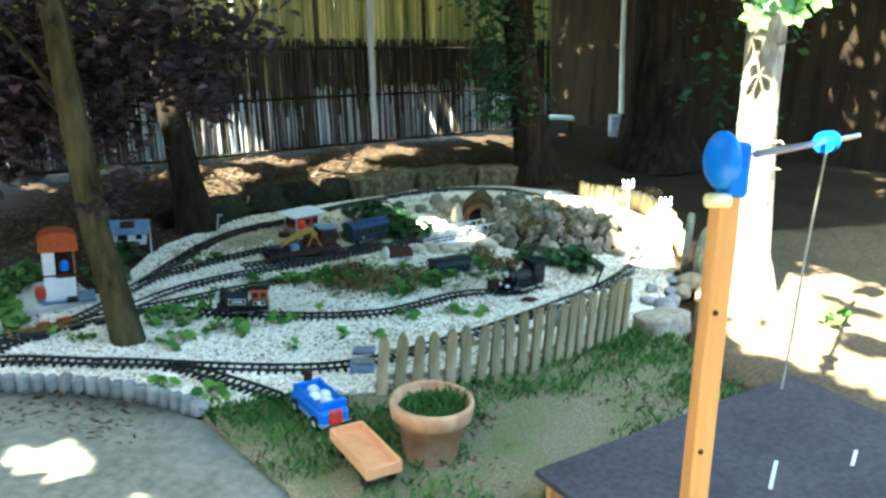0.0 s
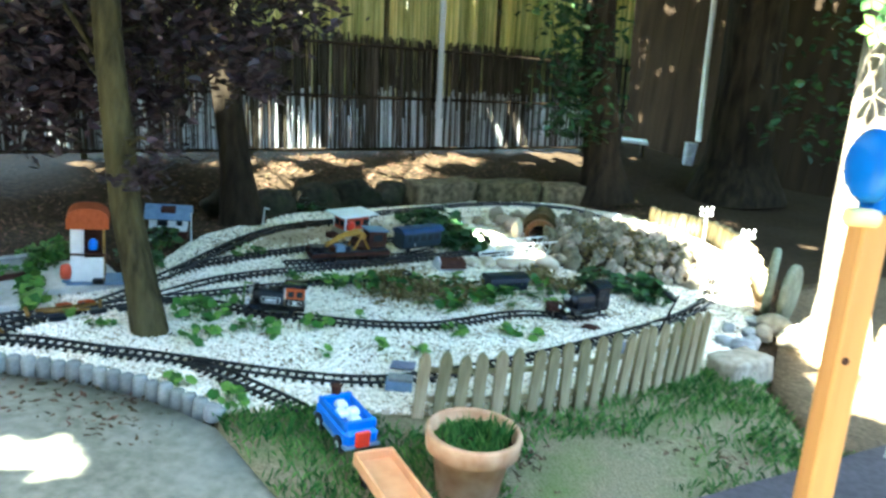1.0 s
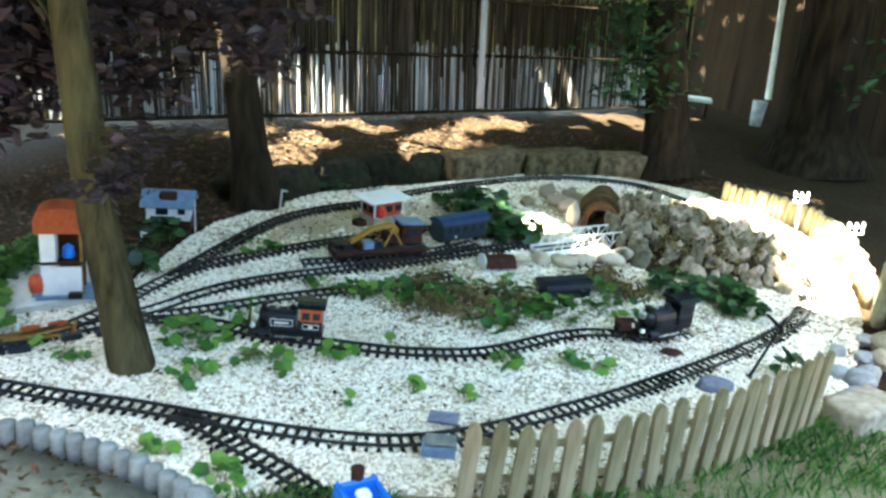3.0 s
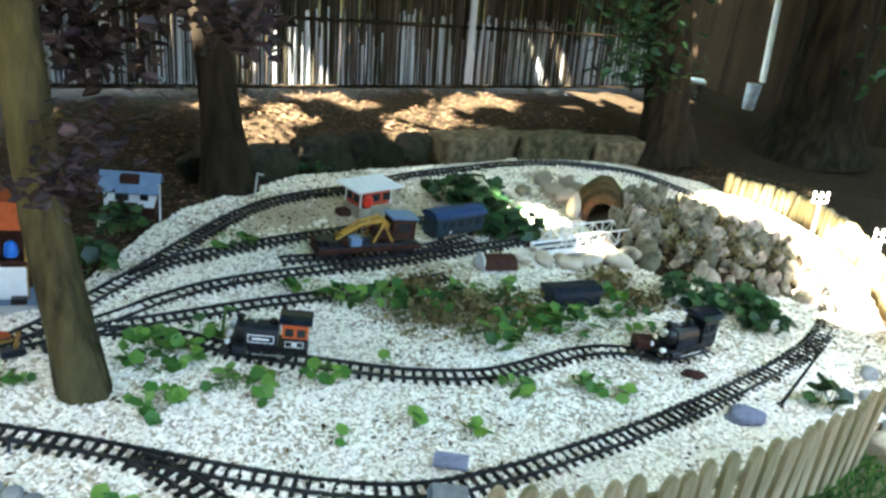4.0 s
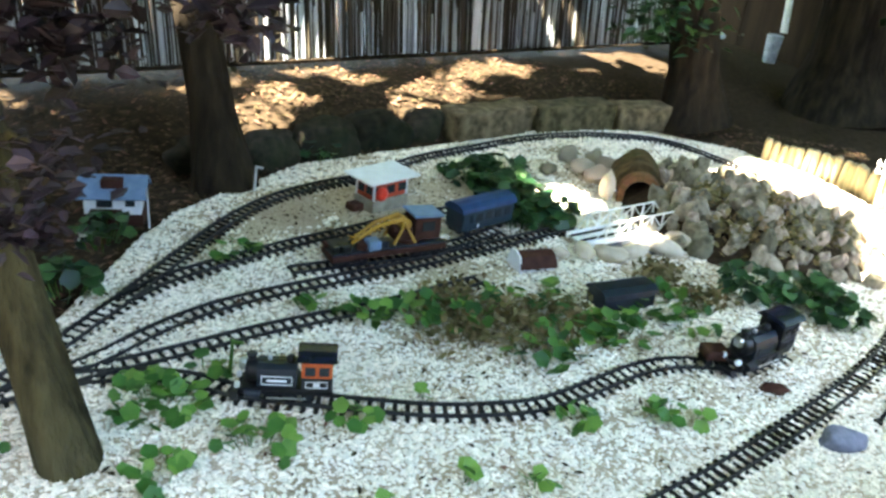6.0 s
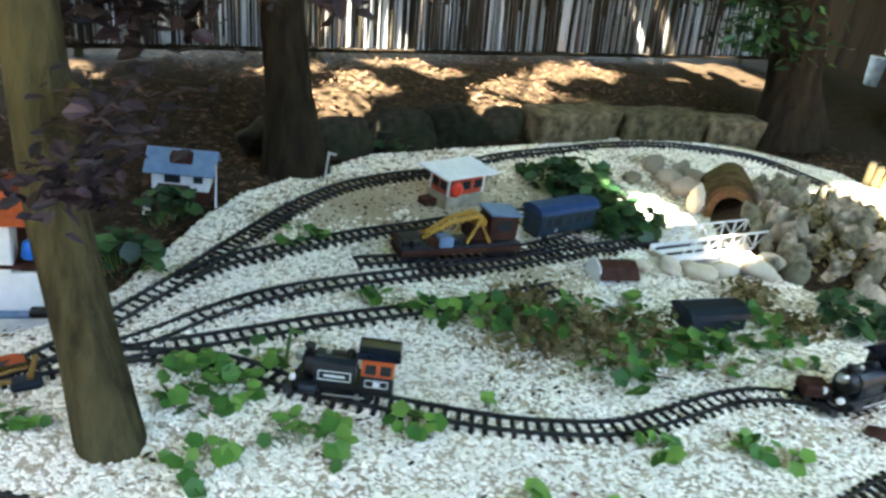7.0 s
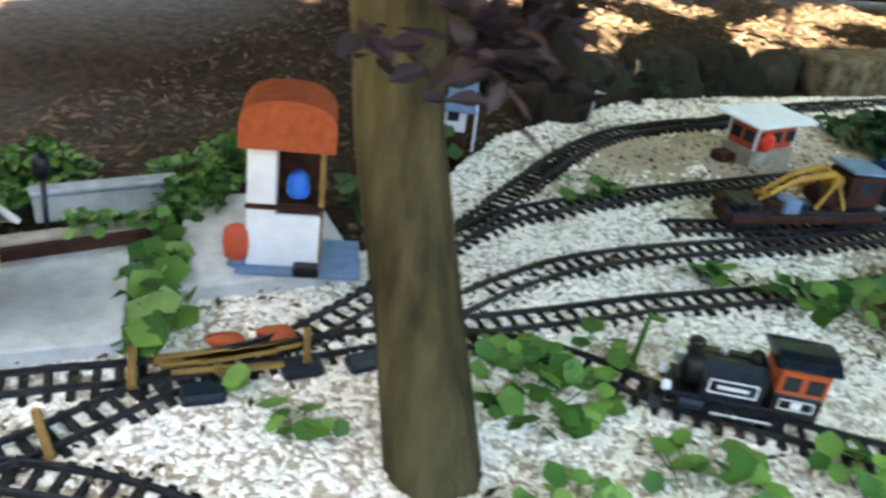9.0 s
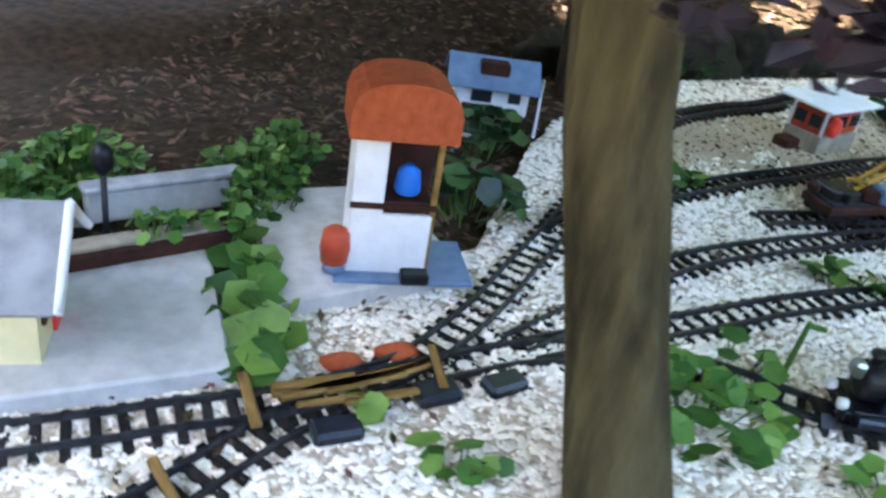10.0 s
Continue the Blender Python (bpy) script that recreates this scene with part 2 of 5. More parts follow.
def bm_rock(r, seed, squash=(1, 1, 0.7), sub=2, bm=None, at=(0, 0, 0), rz=0.0):
    bm = bm or bmesh.new()
    got = bmesh.ops.create_icosphere(bm, subdivisions=sub, radius=1.0)["verts"]
    off = Vector((seed * 7.1, seed * 3.3, seed * 1.7))
    for v in got:
        k = 1 + 0.45 * noise.noise(v.co * 1.1 + off) + 0.12 * noise.noise(v.co * 3.0 + off)
        v.co = Vector((v.co.x * squash[0], v.co.y * squash[1], v.co.z * squash[2])) * r * k
    bmesh.ops.transform(bm, matrix=pose(*at, 0, 0, rz), verts=got)
    return bm


def smooth_line(pts, step):
    """Even points along a soft curve through pts."""
    pts = [Vector((*p, 0)) for p in pts]
    ext = [2 * pts[0] - pts[1], *pts, 2 * pts[-1] - pts[-2]]
    dense = []
    for i in range(1, len(ext) - 2):
        a, b, c, d = ext[i - 1 : i + 3]
        for k in range(24):
            t = k / 24
            dense.append(0.5 * (2 * b + (c - a) * t + (2 * a - 5 * b + 4 * c - d) * t * t + (3 * b - a - 3 * c + d) * t**3))
    dense.append(pts[-1])
    out, left = [dense[0]], step
    for a, b in zip(dense, dense[1:]):
        seg = (b - a).length
        while seg > 0 and left <= seg:
            a = a + (b - a) * (left / seg)
            out.append(a.copy())
            seg = (b - a).length
            left = step
        left -= seg
    return out


def inside(x, y, poly):
    hit = False
    for (x1, y1), (x2, y2) in zip(poly, poly[1:] + poly[:1]):
        if (y1 > y) != (y2 > y) and x < (x2 - x1) * (y - y1) / (y2 - y1) + x1:
            hit = not hit
    return hit


def rot(a, b):
    return math.degrees(math.atan2(b[1] - a[1], b[0] - a[0]))


# ---- ground ----
def rise(x, y):
    """The earth bank behind the stone edging."""
    d = (x + 1.72) * -0.79 + (y - 4.85) * 0.61
    k = min(max((d - 0.02) / 0.35, 0), 1)
    back = min(max((y - 3.4) / 1.6, 0), 1)
    right = min(max((0.9 - x) / 1.2, 0), 1)
    return 0.16 * k * k * (3 - 2 * k) * back * (0.25 + 0.75 * right) + 0.05 * min(max(d - 0.3, 0), 1) * back


def build_ground():
    xs = sorted({*[round(-60 + 6 * i, 2) for i in range(21)], *[round(-6 + 0.12 * i, 2) for i in range(101)]})
    ys = sorted({*[round(-60 + 6 * i, 2) for i in range(24)], *[round(-2 + 0.12 * i, 2) for i in range(110)]})
    verts, faces = [], []
    for y in ys:
        for x in xs:
            near = 1.0 if -6 <= x <= 6 and -2 <= y <= 11 else 0.0
            verts.append((x, y, -0.03 + rise(x, y) + near * 0.02 * noise.noise((x * 1.7, y * 1.7, 0)) + near * 0.006 * noise.noise((x * 7, y * 7, 3))))
    w = len(xs)
    for j in range(len(ys) - 1):
        for i in range(w - 1):
            faces.append((j * w + i, j * w + i + 1, (j + 1) * w + i + 1, (j + 1) * w + i))
    tagged(raw("ground", verts, faces, "dirt", smooth=True), "brown bare earth under trees with leaf litter", "ground", kind="structure")


BED = [(-2.6, 2.2), (-2.2, 2.4), (-1.7, 2.56), (-1.4, 2.68), (-1.18, 2.745), (-1.03, 2.785), (-0.85, 2.80), (-0.68, 2.79), (-0.52, 2.78), (-0.38, 2.90), (-0.2, 2.97), (0.0, 3.06), (0.27, 3.24),
       (0.6, 3.56), (0.84, 3.92), (1.0, 4.3), (1.1, 4.9), (1.1, 5.6), (0.98, 6.0), (0.72, 6.38), (0.3, 6.62), (-0.1, 6.66), (-0.37, 6.5), (-0.75, 6.15), (-1.05, 5.7), (-1.27, 5.38), (-1.48, 5.08),
       (-1.55, 4.75), (-1.62, 4.4), (-1.60, 4.15), (-1.53, 3.85), (-1.48, 3.62), (-1.55, 3.4), (-1.66, 3.2), (-1.85, 2.95), (-2.2, 2.75), (-2.7, 2.6)]
TERRACE = [(-3.5, 2.2), (-2.2, 2.36), (-1.7, 2.52), (-1.4, 2.63), (-1.18, 2.70), (-1.03, 2.735), (-0.85, 2.75), (-0.68, 2.74), (-0.5, 2.70), (-0.33, 2.58), (-0.08, 2.40), (0.1, 2.15), (0.2, 1.6), (0.1, 0.0), (0.1, -4), (-3.5, -4)]
LAWN = [(-0.53, 2.74), (-0.38, 2.90), (-0.2, 2.97), (0.0, 3.06), (0.27, 3.24), (0.6, 3.56), (0.84, 3.92), (0.98, 4.1), (1.1, 3.9), (1.2, 3.55), (1.6, 3.3), (2.4, 3.2), (4, 3.2), (4, -4), (0.1, -4), (0.1, 0.0), (0.2, 1.6), (0.1, 2.15), (-0.08, 2.40), (-0.33, 2.58)]
SAND = [(1.12, 3.95), (1.22, 3.6), (1.62, 3.34), (2.4, 3.24), (6, 3.24), (6, 6.8), (2.6, 6.6), (1.7, 6.0), (1.25, 5.4), (1.2, 4.6)]


def sheet(name, poly, z, step, material, label, category, bumpy=0.004, freq=9.0):
    """A thin sheet of ground within an outline, uneven, with a turned-down rim."""
    xs, ys = [p[0] for p in poly], [p[1] for p in poly]
    bm = bmesh.new()
    vs = [bm.verts.new((x, y, z)) for x, y in poly]
    bm.faces.new(vs)
    for axis, lo, hi in ((0, min(xs), max(xs)), (1, min(ys), max(ys))):
        k = lo + step
        while k < hi:
            no = (1, 0, 0) if axis == 0 else (0, 1, 0)
            co = (k, 0, 0) if axis == 0 else (0, k, 0)
            bmesh.ops.bisect_plane(bm, geom=list(bm.verts) + list(bm.edges) + list(bm.faces), plane_co=co, plane_no=no)
            k += step
    for v in bm.verts:
        if not v.is_boundary:
            v.co.z += bumpy * noise.noise((v.co.x * freq, v.co.y * freq, 5)) + bumpy * 1.2 * noise.noise((v.co.x * 2, v.co.y * 2, 9))
    rim = bmesh.ops.extrude_edge_only(bm, edges=[e for e in bm.edges if e.is_boundary])["geom"]
    for v in rim:
        if isinstance(v, bmesh.types.BMVert):
            v.co.z -= 0.06
    for f in bm.faces:
        f.smooth = True
    bmesh.ops.recalc_face_normals(bm, faces=bm.faces)
    if sum(f.normal.z for f in bm.faces) < 0:
        bmesh.ops.reverse_faces(bm, faces=bm.faces)
    return tagged(part(name, bm, material), label, category, kind="structure")


build_ground()
sheet("gravel_bed", BED, 0.0, 0.07, "gravel", "pale cream crushed gravel bed of the garden railway", "gravel", 0.006)
sheet("terrace", TERRACE, -0.012, 0.15, "terrace", "sandy grey terrace with paler sun-patch mottling", "terrace", 0.003)
sheet("lawn", LAWN, -0.006, 0.1, "lawn", "patchy lawn soil with bare spots", "lawn", 0.008)
sheet("sand_area", SAND, -0.008, 0.15, "sand", "pale sandy ground in bright sun", "sand", 0.008)


def soil_and_shade(x, y):
    """How brown the gravel is: earth round the hut, the crane and the ground cover, and painted shade on the left
    strip.
    """
    k = 0.55 * noise.noise((x * 3.1, y * 3.1, 40)) + 0.35 * noise.noise((x * 9, y * 9, 41)) - 0.28
    for cx, cy, rx, ry, w in ((-1.02, 4.72, 0.32, 0.36, 0.95), (-0.75, 5.25, 0.35, 0.30, 0.9), (-0.85, 4.42, 0.28, 0.16, 0.75), (-0.30, 4.22, 0.34, 0.22, 0.75),
                              # the spots along x -1.44 put the left strip's shade into the soil
                              (0.08, 4.50, 0.20, 0.20, 0.5), (-0.35, 5.75, 0.35, 0.30, 0.7), (0.22, 4.06, 0.14, 0.10, 0.8), (0.05, 4.75, 0.2, 0.12, 0.7), (-1.25, 4.45, 0.12, 0.3, 0.45), (-1.44, 4.25, 0.14, 0.4, 0.5), (-1.35, 4.85, 0.12, 0.25, 0.4), (0.32, 4.2, 0.12, 0.12, 0.4), (-0.55, 4.55, 0.2, 0.15, 0.3)):
        k += w * math.exp(-(((x - cx) / rx) ** 2 + ((y - cy) / ry) ** 2))
    return k


def build_chips():
    """Loose gravel chips; more of them where the camera comes near."""
    rnd = random.Random(3)
    verts, faces = [], []
    base = [Vector(v) for v in ((1, 0, -0.3), (0.3, 0.9, -0.3), (-0.7, 0.75, -0.3), (-1, -0.2, -0.3), (-0.2, -0.9, -0.3), (0.7, -0.6, -0.3), (0.35, 0.2, 0.75), (-0.4, -0.1, 0.8))]
    tris = [(0, 1, 6), (1, 7, 6), (1, 2, 7), (2, 3, 7), (3, 4, 7), (4, 6, 7), (4, 5, 6), (5, 0, 6)]
    count = 0
    while count < 68000:
        x, y = rnd.uniform(-2.4, 1.1), rnd.uniform(2.4, 6.6)
        if rnd.random() > (1.0 if y < 4.2 else 0.6) or not inside(x, y, BED):
            continue
        if soil_and_shade(x, y) > rnd.uniform(-0.15, 0.55):
            continue
        count += 1
        s = rnd.uniform(0.0032, 0.0075) * (1.35 if rnd.random() < 0.12 else 1) * (1 if y < 4.2 else 1.25)
        m = pose(x, y, 0.001 + 0.006 * noise.noise((x * 9, y * 9, 5)) + 0.0072 * noise.noise((x * 2, y * 2, 9)), rnd.uniform(-16, 16), rnd.uniform(-16, 16), rnd.uniform(0, 360)) @ Matrix.Diagonal((s * rnd.uniform(0.9, 1.7), s * rnd.uniform(0.6, 1.0), s * 0.75, 1))
        k = len(verts)
        verts += [m @ v for v in base]
        faces += [tuple(k + i for i in t) for t in tris]
    tagged(raw("gravel_chips", verts, faces, "chip", smooth=True), "loose pale cream and grey gravel chips", "gravel", kind="stuff")


build_chips()


def build_litter():
    """Twigs, bark bits and dead leaves strewn over gravel and earth."""
    rnd = random.Random(31)
    verts, faces = [], []
    n = 0
    while n < 15000:
        x, y = rnd.uniform(-2.6, 1.1), rnd.uniform(2.5, 7.2)
        bed = inside(x, y, BED)
        if bed and soil_and_shade(x, y) < rnd.uniform(-0.45, 0.35):
            continue
        n += 1
        s = rnd.uniform(0.004, 0.009) * (1 if bed else 1.6)
        z = 0.006 if bed else -0.02 + rise(x, y) + 0.02 * noise.noise((x * 1.7, y * 1.7, 0))
        m = pose(x, y, z + 0.004, rnd.uniform(-25, 25), rnd.uniform(-25, 25), rnd.uniform(0, 360)) @ Matrix.Diagonal((s * rnd.uniform(0.9, 1.6 if bed else 2.2), s * rnd.uniform(0.5, 1.0), s * 0.4, 1))
        k = len(verts)
        verts += [m @ Vector(v) for v in ((1, 0, 0), (0.1, 0.9, 0.1), (-1, 0.1, 0), (0, -0.8, 0.2), (0, 0, 0.7))]
        faces += [(k, k + 1, k + 4), (k + 1, k + 2, k + 4), (k + 2, k + 3, k + 4), (k + 3, k, k + 4)]
    tagged(raw("leaf_litter", verts, faces, "litter"), "brown bark bits and dead leaves on the ground", "leaf litter", kind="stuff")


M["litter"] = mat("leaf_litter", (0.05, 0.031, 0.017), (0.13, 0.085, 0.048), 40, 0.9, 0, island=0.6)
build_litter()


def build_grass():
    rnd = random.Random(8)
    verts, faces = [], []
    n = 0
    while n < 26000:
        x, y = rnd.uniform(-0.55, 2.4), rnd.uniform(1.4, 4.1)
        if not inside(x, y, LAWN):
            continue
        d = noise.noise((x * 2.3, y * 2.3, 1.5)) + 0.5 * noise.noise((x * 6, y * 6, 4))
        bare = math.exp(-(((x - 0.52) / 0.2) ** 2 + ((y - 2.85) / 0.28) ** 2))
        if d - 1.1 * bare - 0.5 * math.exp(-((y - 3.0 - 0.9 * max(x - 0.1, 0)) / 0.12) ** 2) < rnd.uniform(-0.6, 0.3):
            continue
        n += 1
        h, a, lean = rnd.uniform(0.012, 0.038), rnd.uniform(0, 6.283), rnd.uniform(0.005, 0.035)
        c, s, w = math.cos(a), math.sin(a), rnd.uniform(0.0012, 0.0028)
        k = len(verts)
        verts += [(x - s * w, y + c * w, -0.01), (x + s * w, y - c * w, -0.01), (x + c * lean * 0.4, y + s * lean * 0.4, h * 0.6), (x + c * lean, y + s * lean, h)]
        faces += [(k, k + 1, k + 2), (k + 1, k + 3, k + 2), (k, k + 2, k + 3)]
    tagged(raw("grass", verts, faces, "grass"), "short green grass, thin and patchy", "grass", kind="stuff")


build_grass()


# ---- trees ----
TREES = {}


def tree(name, base, lean, r0, height, bark, label, limbs, seed, bend=0.0, flare=0.55):
    """A tapered trunk that flares at the foot, with limbs; its crown is added below."""
    rnd = random.Random(seed)
    root = thing(name, label, "tree", pose(*base))
    pts, radii = [], []
    for i in range(15):
        z = -0.06 + (height + 0.06) * i / 14
        sway = 0.02 * math.sin(z * 1.9 + seed)
        pts.append((lean[0] * z + bend * max(z - 0.4, 0) + sway, lean[1] * z - sway, z))
        radii.append(r0 * (1 - 0.5 * z / height) * (1 + flare * math.exp(-max(z, 0) / 0.09)))
    part("trunk", bm_tube(pts, radii, 18, wobble=0.16), bark, root)
    for i in range(limbs):
        z = height * rnd.uniform(0.45, 0.95)
        a = rnd.uniform(0, 6.283)
        p = Vector((lean[0] * z + bend * (z - 0.4), lean[1] * z, z))
        d = Vector((math.cos(a), math.sin(a), rnd.uniform(0.2, 0.6)))
        n = rnd.uniform(1.0, 2.2)
        line = [p + d * n * k / 5 + Vector((0, 0, 0.1 * n * (k / 5) ** 2)) for k in range(6)]
        part("limb", bm_tube(line, [r0 * 0.35 * (1 - 0.15 * k) for k in range(6)], 7), bark, root)
    TREES[name] = root
    return root


tree("plum_tree", (-1.092, 3.185, 0), (-0.29, 0.04), 0.057, 3.4, "bark", "purple-leaved plum tree with a smooth olive-brown trunk in the gravel", 6, 1, 0.14, 0.18)
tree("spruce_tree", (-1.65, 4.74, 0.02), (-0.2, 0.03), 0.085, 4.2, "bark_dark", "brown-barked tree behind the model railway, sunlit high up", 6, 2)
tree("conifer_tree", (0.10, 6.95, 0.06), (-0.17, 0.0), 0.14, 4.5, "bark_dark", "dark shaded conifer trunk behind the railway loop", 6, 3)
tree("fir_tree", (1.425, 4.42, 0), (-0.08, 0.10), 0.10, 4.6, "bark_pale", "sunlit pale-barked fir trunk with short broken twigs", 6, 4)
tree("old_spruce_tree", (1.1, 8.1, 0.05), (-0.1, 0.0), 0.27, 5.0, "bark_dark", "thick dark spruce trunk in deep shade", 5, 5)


def leaf_mesh(name, spots, size, material, parent=None, flat=0.5, seed=1, world_root=None):
    """Many small pointed leaves, each folded along its rib, at the given places."""
    rnd = random.Random(seed)
    shift = Vector((0, 0, 0)) if world_root is None else world_root.matrix_basis.translation
    verts, faces = [], []
    for p in spots:
        s = size * rnd.uniform(0.6, 1.3)
        m = Matrix.Translation(Vector(p) - shift) @ pose(0, 0, 0, rnd.gauss(0, 60 * flat), rnd.gauss(0, 60 * flat), rnd.uniform(0, 360))
        k = len(verts)
        for v in ((0, -0.5, 0), (0.32, -0.1, 0.1), (0.2, 0.3, 0.08), (0, 0.55, 0), (-0.2, 0.3, 0.08), (-0.32, -0.1, 0.1)):
            verts.append(m @ (Vector(v) * s))
        faces += [(k, k + 1, k + 2, k + 3), (k, k + 3, k + 4, k + 5)]
    return raw(name, verts, faces, material, parent)


def sunny(x, y, rnd):
    """Where the leaf roof is open above the ground, seen along the sun's rays."""
    if x < 0.55 and 2.6 < y < 4.75:
        return False

    def oval(cx, cy, rx, ry):
        return ((x - cx) / rx) ** 2 + ((y - cy) / ry) ** 2 < 1 + 0.35 * noise.noise((x * 3, y * 3, 2))
    if oval(1.0, 5.48, 0.27, 0.68) or oval(0.58, 6.0, 0.40, 0.52) or oval(-0.82, 2.35, 0.2, 0.13) or oval(-0.45, 2.25, 0.1, 0.06):
        return True
    if oval(-0.40, 5.32, 0.2, 0.2) or oval(-0.02, 5.0, 0.14, 0.14) or oval(-1.69, 5.27, 0.25, 0.32):
        return True
    if oval(1.75, 4.5, 0.55, 0.85) or oval(2.0, 4.1, 0.8, 0.55):
        return noise.noise((x * 4.5, y * 4.5, 27)) + 0.6 * noise.noise((x * 11, y * 11, 28)) > -0.5
    d = (x + 1.72) * -0.79 + (y - 4.85) * 0.61
    if d > 0.14 and y > 4.2 and x < 0.3:
        f = noise.noise((x * 2.2, y * 2.2, 7)) + 0.5 * noise.noise((x * 5, y * 5, 8))
        if d > 1.2:
            return True
        if d > 1.0:
            return f > 0.3
        return f > (0.0 if x > -1.9 else 0.12)
    if 0.2 < x < 1.6 and 6.5 < y < 8.2:
        return noise.noise((x * 4.2, y * 4.2, 33)) > 0.28
    if x < 0 and (y > 6.7 or (x < -2.2 and y > 3.9)):
        return noise.noise((x * 3, y * 3, 17)) > 0.05
    return False


def build_crowns():
    rnd = random.Random(21)
    spots = {n: [] for n in TREES}
    feet = {n: t.matrix_basis.translation for n, t in TREES.items()}
    # unseen leaves set along the sun's rays to shade all but the sunny spots
    for _ in range(53000):
        x, y = rnd.uniform(-3.2, 2.8), rnd.uniform(2.1, 10.0)
        if sunny(x, y, rnd):
            continue
        h = rnd.uniform(2.6, 4.4)
        p = Vector((x, y, 0)) + SUN * (h / SUN.z)
        who = min(feet, key=lambda n: (feet[n].xy - p.xy).length)
        spots[who].append(p)
    # more unseen leaves, added overhead to darken the back of the garden
    for _ in range(17000):
        p = Vector((rnd.uniform(-6, 4.5), rnd.uniform(5.0, 12.0), rnd.uniform(2.2, 4.5)))
        q = p - SUN * (p.z / SUN.z)
        if sunny(q.x, q.y, rnd) and q.y < 8.5:
            continue
        who = min(feet, key=lambda n: (feet[n].xy - p.xy).length)
        spots[who].append(p)
    for n, t in TREES.items():
        leaf_mesh("crown", spots[n], 0.2, "crown", t, 0.45, 5, t)
    # hanging plum twigs with leaves at eye height
    plum = TREES["plum_tree"]
    bits = []
    for (x, y, z, r, n) in ((-1.55, 3.45, 1.15, 0.34, 420), (-1.75, 3.2, 1.35, 0.4, 420), (-1.35, 3.6, 1.4, 0.35, 360), (-1.75, 3.7, 1.1, 0.4, 520), (-2.1, 3.3, 1.15, 0.45, 620), (-2.4, 3.9, 1.0, 0.5, 620), (-2.6, 4.3, 1.3, 0.5, 420), (-1.5, 4.1, 1.3, 0.3, 260), (-1.95, 3.6, 0.95, 0.22, 160), (-1.45, 3.8, 0.98, 0.16, 110), (-1.62, 3.3, 0.85, 0.15, 90),
                            (-1.70, 3.6, 1.05, 0.26, 520), (-1.66, 3.5, 0.80, 0.20, 300), (-1.26, 3.7, 1.16, 0.24, 420), (-0.98, 3.9, 1.18, 0.20, 300), (-1.13, 3.8, 0.95, 0.17, 230), (-1.36, 3.6, 0.78, 0.15, 170), (-0.87, 3.5, 0.89, 0.07, 60), (-1.0, 3.55, 0.98, 0.12, 120), (-2.0, 3.5, 0.75, 0.3, 420), (-2.3, 3.9, 0.8, 0.35, 420), (-1.69, 3.4, 0.85, 0.2, 260), (-1.71, 3.4, 0.64, 0.16, 160)):
        for _ in range(n):
            v = Vector((rnd.gauss(0, 1), rnd.gauss(0, 1), rnd.gauss(0, 0.7))) * r * 0.55
            q = Vector((x, y, z)) + v
            # the sun reaches the trunk behind through a gap
            if (q - Vector((-1.76, 4.72, 0.55))).cross(SUN).length > 0.2:
                bits.append(q)
    leaf_mesh("leaves", bits, 0.055, "purple", plum, 0.5, 9, plum)
    bits = []
    for (x, y, z, r, n) in ((-1.005, 3.04, 0.615, 0.065, 90), (-1.125, 3.0, 0.58, 0.022, 12), (-1.0, 3.1, 0.70, 0.08, 90), (-0.985, 3.03, 0.585, 0.04, 40)):
        for _ in range(n):
            bits.append(Vector((x, y, z)) + Vector((rnd.gauss(0, 1), rnd.gauss(0, 1), rnd.gauss(0, 0.7))) * r * 0.6)
    leaf_mesh("sprig", bits, 0.034, "purple", plum, 0.4, 10, plum)["kind"] = "stuff"
    for a, b in (((-0.28, 0.04, 1.05), (-0.5, 0.3, 1.2)), ((-0.25, 0.04, 0.95), (-0.7, 0.05, 1.35)), ((-0.17, 0.03, 0.6), (0.08, -0.04, 0.70)), ((-0.26, 0.05, 1.0), (-0.35, 0.6, 1.0)), ((-0.22, 0.05, 0.85), (-0.85, 0.45, 0.97))):
        a, b = Vector(a), Vector(b)
        part("twig", bm_tube([a, a.lerp(b, 0.5) + Vector((0, 0, 0.05)), b], [0.012, 0.008, 0.003], 6), "bark", plum)
    fir = TREES["fir_tree"]
    for k in range(5):
        z, a = rnd.uniform(0.35, 1.3), rnd.uniform(-2.6, 0.6)
        p = Vector((-0.08 * z, 0.10 * z, z))
        d = Vector((math.cos(a), math.sin(a), 0.1))
        part("twig", bm_tube([p + d * 0.07, p + d * 0.12 + Vector((0, 0, 0.01)), p + d * rnd.uniform(0.13, 0.19) + Vector((0, 0, rnd.uniform(-0.03, 0.03)))], [0.009, 0.006, 0.003], 6), "bark_pale", fir)
    sprig = bmesh.new()
    for x, y, z, r, spin in ((1.235, 4.30, 1.335, 0.075, 10), (1.385, 4.30, 1.36, 0.075, 50), (1.31, 4.36, 1.42, 0.09, 80), (1.47, 4.34, 1.43, 0.08, 20), (1.20, 4.36, 1.45, 0.07, 60)):
        for k in range(6):
            a = math.radians(spin + 60 * k)
            m = Matrix.Translation(Vector((x, y, z)) - fir.matrix_basis.translation) @ pose(0, 0, 0, 62, 0, 12) @ pose(0, 0, 0, 0, 0, math.degrees(a))
            rib = [sprig.verts.new(m @ Vector((r * u, 0, 0.08 * r * u))) for u in (0.05, 0.55, 1.0)]
            side = [sprig.verts.new(m @ Vector((r * 0.62, 0.30 * r * v, 0.16 * r))) for v in (-1, 1)]
